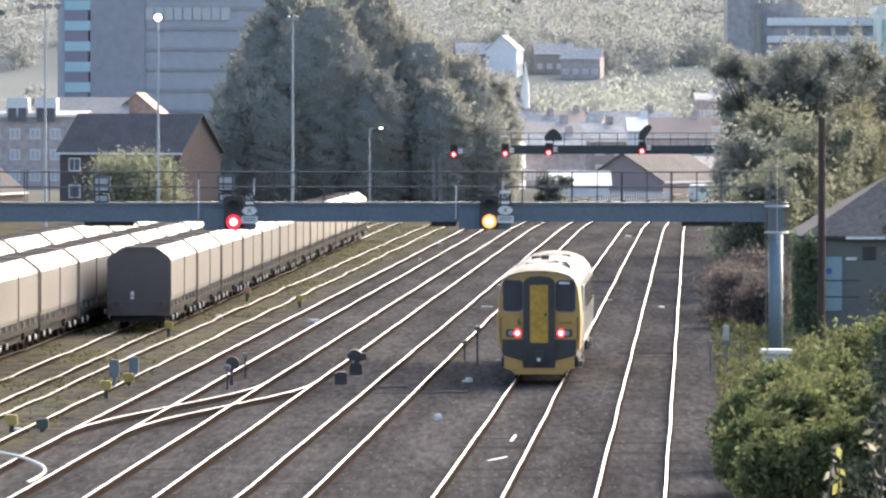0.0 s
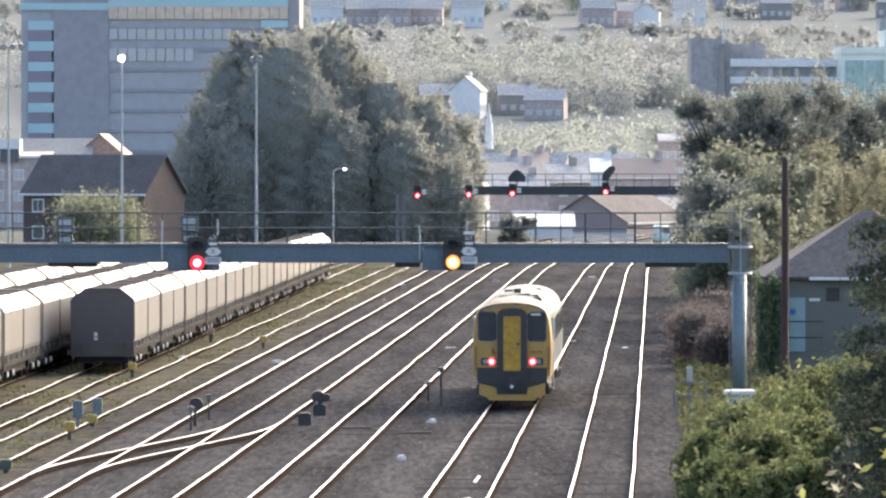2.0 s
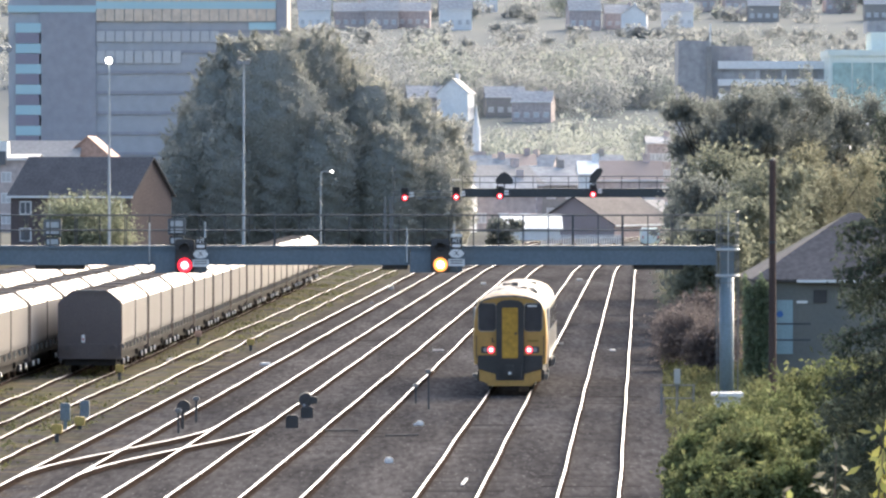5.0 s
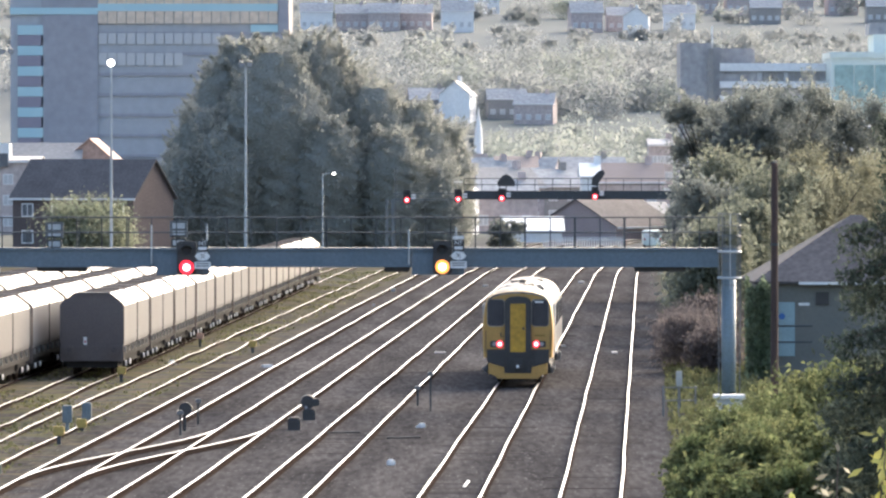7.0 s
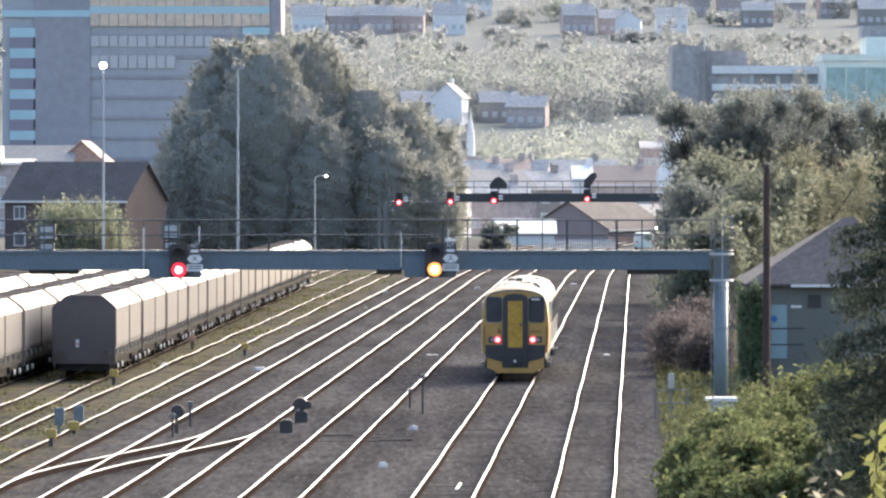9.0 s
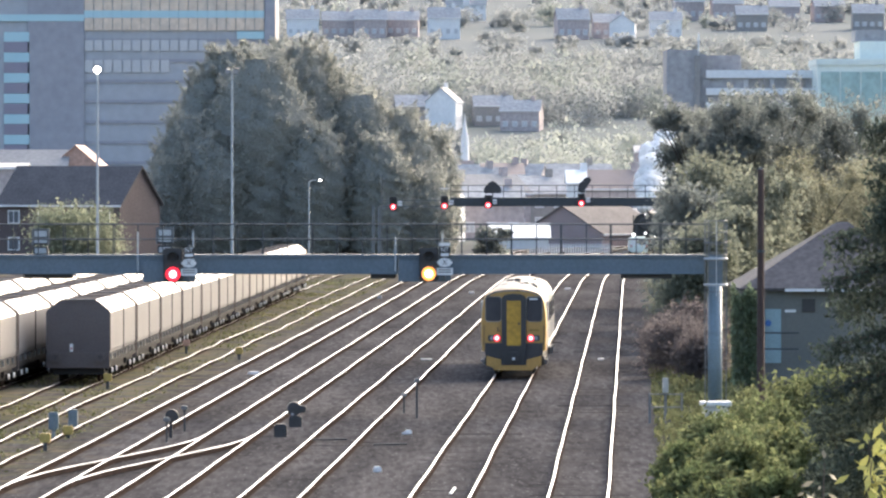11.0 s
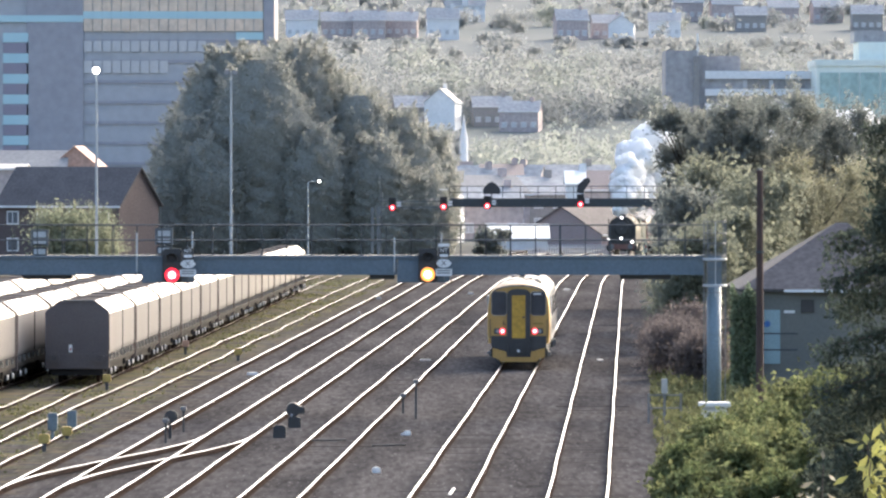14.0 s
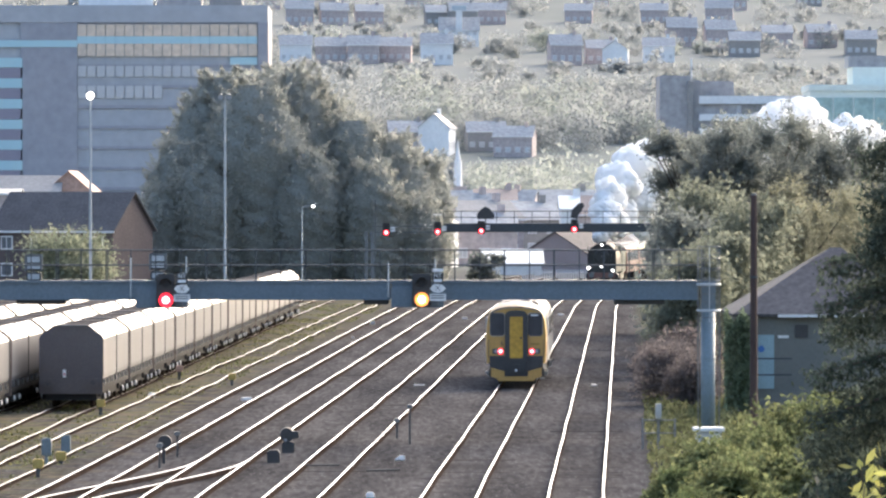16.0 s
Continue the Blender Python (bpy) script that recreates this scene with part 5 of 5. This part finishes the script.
# far woods on the hill: rounded crowns standing close together, in belts between the rows of houses
def far_crowns(seed, belts, material, leaf, label):
    nr = np.random.default_rng(seed)
    pts = []
    for count, y0, y1, a0, a1, w0, w1 in belts:
        for _ in range(count):
            y = nr.uniform(y0, y1)
            x = nr.uniform(a0, a1) * y
            w = nr.uniform(w0, w1)
            foot = np.array((x, y, hill(x, y)))
            for k in range(6):
                c = foot + nr.normal(size=3) * np.array((0.55, 0.4, 0.28)) * w + (0, 0, w * 0.6)
                pts.append(c + nr.normal(size=(int(10 * w) + 12, 3)) * w * nr.uniform(0.18, 0.3))
    tagged(quads("far_woods", np.concatenate(pts), leaf, material, seed=seed), label, "woods", kind="stuff")


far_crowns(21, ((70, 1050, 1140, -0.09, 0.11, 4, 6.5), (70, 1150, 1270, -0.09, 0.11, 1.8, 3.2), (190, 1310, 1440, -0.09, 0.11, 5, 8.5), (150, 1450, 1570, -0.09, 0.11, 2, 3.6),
                (130, 1625, 1730, -0.1, 0.11, 2.5, 4.5), (100, 1730, 1810, -0.1, 0.11, 2, 3), (90, 1860, 1940, -0.1, 0.11, 3, 5.5), (130, 1980, 2350, -0.1, 0.11, 4, 8)), "leaf_hazed", 0.54, "woodland on the hillside, paled to imitate haze")
far_crowns(22, ((30, 1060, 1180, 0.012, 0.06, 5, 8.5), (34, 1330, 1420, 0.0, 0.07, 5, 8), (14, 1640, 1700, -0.08, 0.09, 3, 5)), "leaf_hazed_green", 0.54, "yellow-green trees on the hillside, paled to imitate haze")

# town roofs behind the far gantry, brick and slate paled to imitate haze
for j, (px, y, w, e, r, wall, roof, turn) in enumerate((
        (5.928, 640, 7, 5.2, 8.2, "render_white", "hazed_slate", 82), (11.642, 700, 9, 5.6, 8.0, "hazed_brick", "shed_roof", 30), (9.647, 650, 8, 4.6, 6.6, "hazed_brick", "hazed_slate", 5),
        (26.526, 700, 9, 6.2, 8.6, "hazed_brick", "tile_brown", 0), (8.88, 760, 10, 6, 9, "hazed_brick", "hazed_slate", 10), (13.388, 790, 6, 8, 9.6, "hazed_brick", "tile_brown", 0),
        (17.128, 720, 8, 5.6, 7.8, "shed_roof", "hazed_slate", 15), (21.208, 690, 2.2, 7.0, 8.6, "render_white", "render_white", 0), (13.063, 850, 14, 6.6, 9.5, "hazed_brick", "hazed_slate", -15), (24.985, 860, 15, 7, 9.6, "shed_roof", "hazed_slate", 8), (36.433, 830, 3.6, 11.5, 12.4, "hazed_brick", "hazed_slate", 0))):
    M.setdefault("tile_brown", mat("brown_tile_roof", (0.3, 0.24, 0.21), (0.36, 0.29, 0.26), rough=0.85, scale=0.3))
    house("town_house", "town house beyond the line, its slate roof paled to imitate haze", (px, y, -0.2), turn, w, 8, e, r, wall, roof, win=3, group="town houses")


def shed(x0, x1, y, depth, eaves, top, roofm, label):
    t = thing("shed", label, "shed", "sheds", at=(0, y, 0))
    part("wall", boxed(x0, x1, 0.0, depth, -0.2, eaves), "render_white", t)
    prof = [(0, eaves), (depth, top), (depth, top - 0.2), (0, eaves - 0.2)]
    bm = bmesh.new()
    a = [bm.verts.new((x0 - 0.3, yy - 0.2, z)) for yy, z in prof]
    b = [bm.verts.new((x1 + 0.3, yy - 0.2, z)) for yy, z in prof]
    for i in range(4):
        bm.faces.new((a[i], a[(i + 1) % 4], b[(i + 1) % 4], b[i]))
    bm.faces.new(a[::-1])
    bm.faces.new(b)
    bmesh.ops.recalc_face_normals(bm, faces=bm.faces[:])
    part("roof", bm, roofm, t)
    return t


shed(8.534, 14.647, 575, 5, 1.1, 2.6, "pale_blue", "low pale blue sheet-roofed shed beside the far line")
shed(21.963, 29.421, 650, 12, 1.4, 3.6, "shed_roof", "pale flat-roofed shed beyond the fence")
house("warehouse", "brown gabled warehouse with pale sheet roof", (25.0, 604.7, -0.2), 62, 16, 10, 1.5, 4.6, "shed_brown", "sheet_grey", win=0, group="sheds", chimney=False, cat="warehouse")
fn = thing("paling_fence", "pale paling fence beyond the far gantry", "fence", at=(11.933, 545, -0.2))
for j in range(34):
    part("pale", boxed(0.245 * j, 0.245 * j + 0.13, -0.02, 0.02, 0, 1.05), "render_white", fn)
part("rail", boxed(0, 8.3, 0.02, 0.06, 0.7, 0.8), "render_white", fn)


def van(x, y):
    v = thing("parked_van", "pale teal van parked beyond the gantry", "van", at=(x, y, -0.2))
    part("body", boxed(-0.9, 0.9, 0, 4.2, 0.35, 1.9, bevel=0.15), "teal_clad", v)
    part("rear_window", boxed(-0.7, 0.7, -0.03, 0.05, 1.15, 1.7, bevel=0.02), "pane", v)
    for s in (-0.75, 0.75):
        for q in (0.8, 3.4):
            part("wheel", rodded((s - 0.1, q, 0.32), (s + 0.1, q, 0.32), 0.32, n=14), "black", v)
        part("tail_light", boxed(s - 0.08, s + 0.08, -0.04, 0.04, 0.9, 1.15), "red_paint", v)


van(22.427, 530)
solid("notice_board", boxed(-0.4, 0.4, -0.03, 0.03, 1.2, 1.9), "litter", "white notice board beyond the far gantry", "sign", at=(21.621, 520, -0.2))


def spire():
    t = thing("church_spire", "slender white church spire above the roofs", "church", at=(8.905, 900, 0))
    part("tower", boxed(-1.5, 1.5, 0, 3, -0.3, 10), "hazed_brick", t)
    part("base", rodded((0, 1.5, 10), (0, 1.5, 14.358), 0.75, 0.62, n=8), "render_white", t)
    part("spire", rodded((0, 1.5, 14.358), (0, 1.5, 17.863), 0.5, 0.04, n=8), "render_white", t)


spire()


def hut():
    """Grey lineside building with a hipped slate roof."""
    y = 200.0
    t = thing("lineside_building", "grey-green lineside building with hipped slate roof", "building", at=(0, y, 0))
    x0, x1, e, r = 12.463, 19.074, 3.842, 6.284
    part("wall", boxed(x0, x1, 0, 7.5, 0.2, e), "wall_grey", t)
    o = 0.25
    bm = bmesh.new()
    v = [bm.verts.new(p) for p in ((x0 - o, -o, e), (x1 + o, -o, e), (x1 + o, 7.5 + o, e), (x0 - o, 7.5 + o, e), (16.155, 3.7, r), (x1 - 2.5, 3.7, r))]
    for f in ((0, 1, 5, 4), (2, 3, 4, 5), (1, 2, 5), (3, 0, 4)):
        bm.faces.new([v[i] for i in f])
    bmesh.ops.recalc_face_normals(bm, faces=bm.faces[:])
    bmesh.ops.solidify(bm, geom=bm.faces[:], thickness=0.1)
    part("roof", bm, "slate", t)
    part("gutter", boxed(13.895, x1 + 0.2, -0.38, -0.26, e - 0.12, e - 0.02), "render_white", t, "white gutter")
    d = part("door", boxed(13.158, 13.768, -0.06, 0.02, 1.05, 3.063, bevel=0.015), "door_teal", t, "pale teal door")
    part("door_sign", disc(bmesh.new(), (13.284, -0.075, 2.537), 0.12, 0.02), "sign_blue", d, "round blue sign")
    part("sign", boxed(13.916, 14.316, -0.05, -0.01, 2.937, 3.042), "litter", t, "white name board")
    part("vent", boxed(14.547, 15.032, -0.05, -0.01, 2.958, 3.442), "black", t)
    for z in (1.3, 1.9):
        part("hand_rail", rodded((13.008, -0.8, z + 0.3), (14.37, -0.8, z + 0.3), 0.03, n=6), "dark_steel", t)
    return t


hut()
rng2 = np.random.default_rng(31)
p = np.stack([rng2.uniform(11.898, 12.904, 4200), 199.6 + rng2.uniform(-0.35, 0.2, 4200), rng2.uniform(0.3, 4.115, 4200)], 1)
p = p[(p[:, 2] < 4.1 - 0.5 * np.abs(np.sin(p[:, 0] * 5)))]
ivy = thing("ivy", "green ivy climbing the corner of the building", "plant")
quads("leaves", p, 0.09, "ivy", ivy, seed=3)


def telegraph_pole():
    t = thing("telegraph_pole", "tall dark brown wooden telegraph pole", "pole", at=(10.734, 165, 0.3))
    part("pole", rodded((0, 0, -0.3), (0, 0, 7.95), 0.125, 0.1, n=12), "pole", t)
    part("cap", rodded((0, 0, 7.95), (0, 0, 8.03), 0.11, 0.02, n=12), "dark_steel", t)
    part("step_band", rodded((0, 0, 5.4), (0, 0, 5.48), 0.14, n=12), "dark_steel", t)


telegraph_pole()


# ---- lineside equipment ----
def ground_signal(x, y, k=0.74):
    t = thing("ground_signal", "dark disc ground signal on a stubby post", "railway signal", "ground signals", at=(x, y, -0.2))
    part("base", boxed(-0.28 * k, 0.28 * k, -0.2 * k, 0.2 * k, 0.0, 0.55 * k, bevel=0.06 * k), "black", t)
    part("disc", rodded((-0.05 * k, 0.1, 0.85 * k), (-0.05 * k, -0.12, 0.85 * k), 0.33 * k, 0.3 * k, n=20), "black", t)
    part("lamp_case", boxed(0.1 * k, 0.46 * k, -0.18, 0.12, 0.68 * k, 1.0 * k, bevel=0.03), "black", t)
    part("lens", disc(bmesh.new(), (-0.12 * k, -0.16, 0.62 * k), 0.05, 0.03), "lens", t)


ground_signal(-3.81, 175.5)


def marker(x, y, h, label, col, w=0.32, hh=0.28, leg=0.06, post="dark_steel"):
    t = thing("marker_post", label, "marker post", "lineside markers", at=(x, y, -0.22))
    part("post", boxed(-leg, leg, -leg, leg, 0, h - hh * 0.5, bevel=0.01), post, t)
    part("head", boxed(-w / 2, w / 2, -0.12, 0.12, h - hh, h, bevel=0.03), col, t)


M["box_green"] = mat("dark_green_paint", (0.07, 0.1, 0.085), (0.055, 0.08, 0.07), rough=0.6, scale=4)
for x, y, h, col, label in ((-11.666, 206, 0.65, "box_yellow", "small yellow box on a short post"), (-10.95, 160.3, 0.6, "box_yellow", "small yellow box on a short post"), (-12.29, 143.0, 0.53, "box_yellow", "small yellow box on a short post"),
                            (-10.77, 168.1, 0.45, "box_yellow", "small yellow box on a short post"), (-7.666, 238, 0.6, "box_yellow", "small yellow box on a short post"), (-10.332, 246, 0.7, "tile_orange", "weathered orange box on a short post"),
                            (-11.49, 143.3, 0.42, "box_green", "squat dark green box beside the siding")):
    marker(x, y, h, label, col)
for x, y, h in ((-11.1, 166.3, 0.96), (-10.91, 172.8, 0.75)):
    marker(x, y, h, "faded blue equipment post in the yard", "box_blue", w=0.3, hh=0.55, leg=0.05, post="box_blue")
for x, y, h in ((-7.57, 165.7, 0.82), (-7.32, 172.8, 0.87), (-0.27, 185.8, 0.75), (0.17, 181.6, 1.4)):
    marker(x, y, h, "thin grey post with small pale head", "steel", w=0.2, hh=0.14, leg=0.03)
t = thing("point_indicator", "dark round point indicator on a post", "railway signal", "ground signals", at=(-7.56, 168.4, -0.2))
part("post", boxed(-0.05, 0.05, -0.05, 0.05, 0, 0.6), "black", t)
part("head", rodded((0.03, 0.1, 0.72), (0.03, -0.1, 0.72), 0.21, n=18), "black", t)
solid("equipment_box", boxed(-0.2, 0.2, -0.2, 0.2, 0, 0.45, bevel=0.05), "black", "small dark box in the ballast", "box", at=(-4.13, 168.8, -0.2))


def litter(x, y, a, b, c, turn, label):
    solid("litter", boxed(-a / 2, a / 2, -b / 2, b / 2, 0, c, bevel=min(a, b, c) * 0.2), "litter", label, "litter", "litter", at=(x, y, -0.21), turn=turn)


for a in ((-6.514, 221, 0.42, 0.3, 0.16), (-0.96, 149.2, 0.21, 0.2, 0.2), (-0.11, 170.7, 0.2, 0.2, 0.18), (-0.26, 170.7, 0.1, 0.1, 0.1), (-12.15, 143.4, 0.24, 0.2, 0.14), (-10.587, 224, 0.25, 0.25, 0.25), (-5.376, 158, 0.14, 0.2, 0.08)):
    litter(*a, 20, "pale piece of litter lying in the ballast")

for x, y, l, turn in ((1.07, 140.5, 2.6, -3), (0.61, 131.9, 1.6, -17)):
    litter(x, y, 0.08, l, 0.06, turn, "white-painted stick lying between the rails")


def looped_cable():
    """A pale rigid pipe that loops over the siding rails."""
    cu = bpy.data.curves.new("loop", "CURVE")
    cu.dimensions, cu.bevel_depth, cu.bevel_resolution = "3D", 0.035, 2
    sp = cu.splines.new("NURBS")
    way = ((-13.6, 134.6), (-12.3, 132.8), (-11.5, 131.2), (-10.9, 129.6), (-10.3, 127.2), (-9.9, 125.0), (-9.85, 122.8), (-10.0, 120.5))
    sp.points.add(len(way) - 1)
    for q, (x, y) in zip(sp.points, way):
        q.co = (x, y, 0.03, 1)
    sp.use_endpoint_u, sp.order_u = True, 4
    tmp = bpy.data.objects.new("loop", cu)
    me = bpy.data.meshes.new_from_object(tmp)
    bpy.data.objects.remove(tmp)
    me.materials.append(M["litter"])
    tagged(new("looped_pipe", me), "pale pipe curving across the siding rails", "pipe")


looped_cable()

# cabinet and fence on the right
c = thing("equipment_cabinet", "grey concrete equipment cabinet with pale lid", "cabinet", at=(9.741, 172, -0.1))
part("body", boxed(-0.42, 0.42, -0.3, 0.3, 0, 0.78, bevel=0.02), "concrete", c)
part("lid", boxed(-0.5, 0.5, -0.38, 0.38, 0.78, 0.92, bevel=0.02), "litter", c, "pale overhanging lid")
part("notice", boxed(-0.2, -0.05, -0.31, -0.3, 0.45, 0.6), "white", c)
f = thing("trackside_fence", "short rusty railing with a grey box beside the line", "fence", at=(8.413, 178, -0.2))
for x in (-0.52, 0.55):
    part("post", boxed(x - 0.03, x + 0.03, -0.03, 0.03, 0, 1.05), "steel", f)
for z in (0.55, 0.98):
    part("rail", boxed(-0.5, 0.6, -0.02, 0.02, z, z + 0.045), "steel", f)
part("box_post", boxed(-0.04, 0.04, -0.08, -0.03, 0, 1.2), "steel", f)
part("grey_box", boxed(-0.1, 0.1, -0.16, 0.0, 1.05, 1.55, bevel=0.02), "concrete", f, "small grey case")
gr = np.random.default_rng(77)
xs, ys = gr.uniform(0.8, 5.0, 26000), gr.uniform(118, 260, 26000)
p = np.stack([xs + 0.0408 * ys, ys, gr.uniform(-0.2, 0.25, 26000) + 0.1 * np.maximum(0, xs - 2.4)], 1)
tagged(quads("verge_grass", p[np.sin(xs * 3 + ys * 0.4) + gr.normal(size=26000) * 0.8 > 0.1], 0.13, "grass", seed=8, up=-1.0), "rough yellow-green verge grass", "grass", kind="stuff")
xs, ys = gr.uniform(-25, -16.8, 30000), gr.uniform(112, 420, 30000)
p = np.stack([xs + 0.037 * ys, ys, np.full(30000, -0.16)], 1)
keep = np.array([noise.noise((a * 0.35, b * 0.12, 3)) for a, b in zip(xs, ys)]) + gr.normal(size=30000) * 0.2 > 0.12
tagged(quads("yard_weeds", p[keep], 0.09, "grass", seed=18, up=-0.5), "low weeds between the yard sidings", "grass", kind="stuff")
# Bush foliage lightened, with haze put into its yellow-green.
M["leaf_pale"] = leafy("hazed_bush_foliage", (0.25, 0.27, 0.19), (0.29, 0.305, 0.22), scale=0.3, through=0.5, island=0.15)
bush = tree("shrub", "yellow-green bush before the brick house, paled to imitate haze", (-28.449, 455, -0.2), 4.7, 4.6, "leaf_pale", 0.14, 20000, 300, lobes=34, base=0.02, spread=0.6, shoots=2, cat="bush")
tree("shrub", "dark rounded bush near the far line", (7.718, 520, -0.2), 2.6, 2.0, "leaf_dark", 0.2, 3000, 301, lobes=10, base=0.1, cat="bush")


def sprig(x, y, z, h, lean, material, leaf, n, seed, label):
    """A single shoot close to the bridge, with broad leaves along it."""
    rng = np.random.default_rng(seed)
    t = thing("leafy_shoot", label, "plant", "shoots near the bridge", at=(x, y, 0))
    bm = bmesh.new()
    foot, tip = Vector((0, 0, -0.2)), Vector((lean, 0, z + h))
    mid = Vector((lean * 0.3, 0, z))
    rod(bm, foot, mid, 0.02, 0.012, n=6)
    rod(bm, mid, tip, 0.012, 0.004, n=6)
    part("stem", bm, "bark", t)
    f = np.linspace(0.0, 1.0, n)
    p = np.array(mid) + (np.array(tip) - np.array(mid)) * f[:, None] + rng.normal(size=(n, 3)) * (0.085 if n > 12 else 0.03)
    quads("leaves", p, leaf, material, t, seed=seed, long=1.3)


for j, (x, z, h, lean, m, leaf, n) in enumerate(((3.415, 5.003, 0.75, 0.05, "bud", 0.04, 14), (2.989, 5.003, 0.42, 0.06, "bud", 0.045, 9), (3.107, 4.979, 0.35, 0.02, "leaf_young", 0.06, 7),
                                                (3.818, 5.003, 0.72, 0.12, "leaf_young", 0.06, 34), (3.984, 5.287, 0.6, -0.05, "leaf_young", 0.062, 34), (4.126, 5.05, 0.9, 0.0, "leaf_young", 0.06, 38), (3.557, 5.003, 0.4, -0.1, "bud", 0.045, 9))):
    M.setdefault("bud", leafy("grey_green_buds", (0.3, 0.29, 0.22), (0.36, 0.33, 0.26), scale=3, through=0.4))
    sprig(x, 45 + 0.3 * j, z, h, lean, m, leaf, n, 400 + j, "slender shoot with young yellow-green leaves" if m == "leaf_young" else "slender shoot with pale grey-brown buds")

ch = house("stone_church", "pale stone church with bell turret on the hillside", (17.179, 1700, hill(17, 1700)), 0, 12.5, 9, 5.2, 9.5, "render_white", "hazed_slate", win=5, group="hillside churches", chimney=False, cat="church")
part("turret", boxed(-1.0, 1.0, -0.3, 1.7, 5, 11.5), "render_white", ch)
part("turret_top", boxed(-2.2, 2.2, -0.4, 1.8, 11.5, 13.0), "pale_blue", ch)

# cable covers and rodding between the rails
for x, y, w, l, h in ((8.393, 238, 0.25, 1.2, 0.06), (11.04, 380, 0.4, 1.5, 0.1), (0.651, 238, 0.5, 0.5, 0.06), (4.106, 368, 0.35, 0.8, 0.12), (-2.118, 353, 0.3, 0.5, 0.2), (-3.08, 318, 0.16, 0.4, 0.1), (6.292, 247, 0.3, 0.5, 0.06)):
    solid("cable_cover", boxed(-w / 2, w / 2, -l / 2, l / 2, 0, h, bevel=0.01), "concrete", "pale concrete cable cover in the ballast", "cable cover", "cable covers", at=(x, y, -0.17))
for x0, x1, y in ((-3.145, -2.027, 166), (-1.167, -0.154, 163)):
    solid("point_rod", rodded((x0, y, -0.1), (x1, y + 0.3, -0.1), 0.03, n=6), "black", "dark steel point rod lying across the track", "rod", "point rods")


# ---- movement ----
def motions():
    run = [(0.0, 168.1), (1.5, 176.0), (3.5, 185.3), (7.0, 200.4), (9.0, 208.4), (12.5, 221.0), (14.5, 228.0), (16.0, 233.4)]
    walk(RAILCAR, [(t, pose(track_x(1, y), y, 0, 0, 0, track_turn(1, y + 10))) for t, y in run])

    def along(ob, back, z=0.0, rise=0.0, turn=True, drift=0.0):
        rows = []
        for j in range(9):
            t = 2.0 * j
            y = 490 + 11.7 * (16 - t) + back
            rows.append((t, pose(track_x(1, y) + drift * min(4.0, 16 - t), y, z + rise * max(-4.0, t - 16), 0, 0, track_turn(1, y + 9) if turn else 0)))
        walk(ob, rows)

    along(LOCO, 0)
    for j, c in enumerate(COACHES):
        along(c, 19.2 + 20.4 * j)
    along(STEAM[0], 0, turn=False)
    along(STEAM[1], 0, turn=False, rise=0.3)
    along(STEAM[2], 0, turn=False, rise=1.8, drift=2.6)


motions()
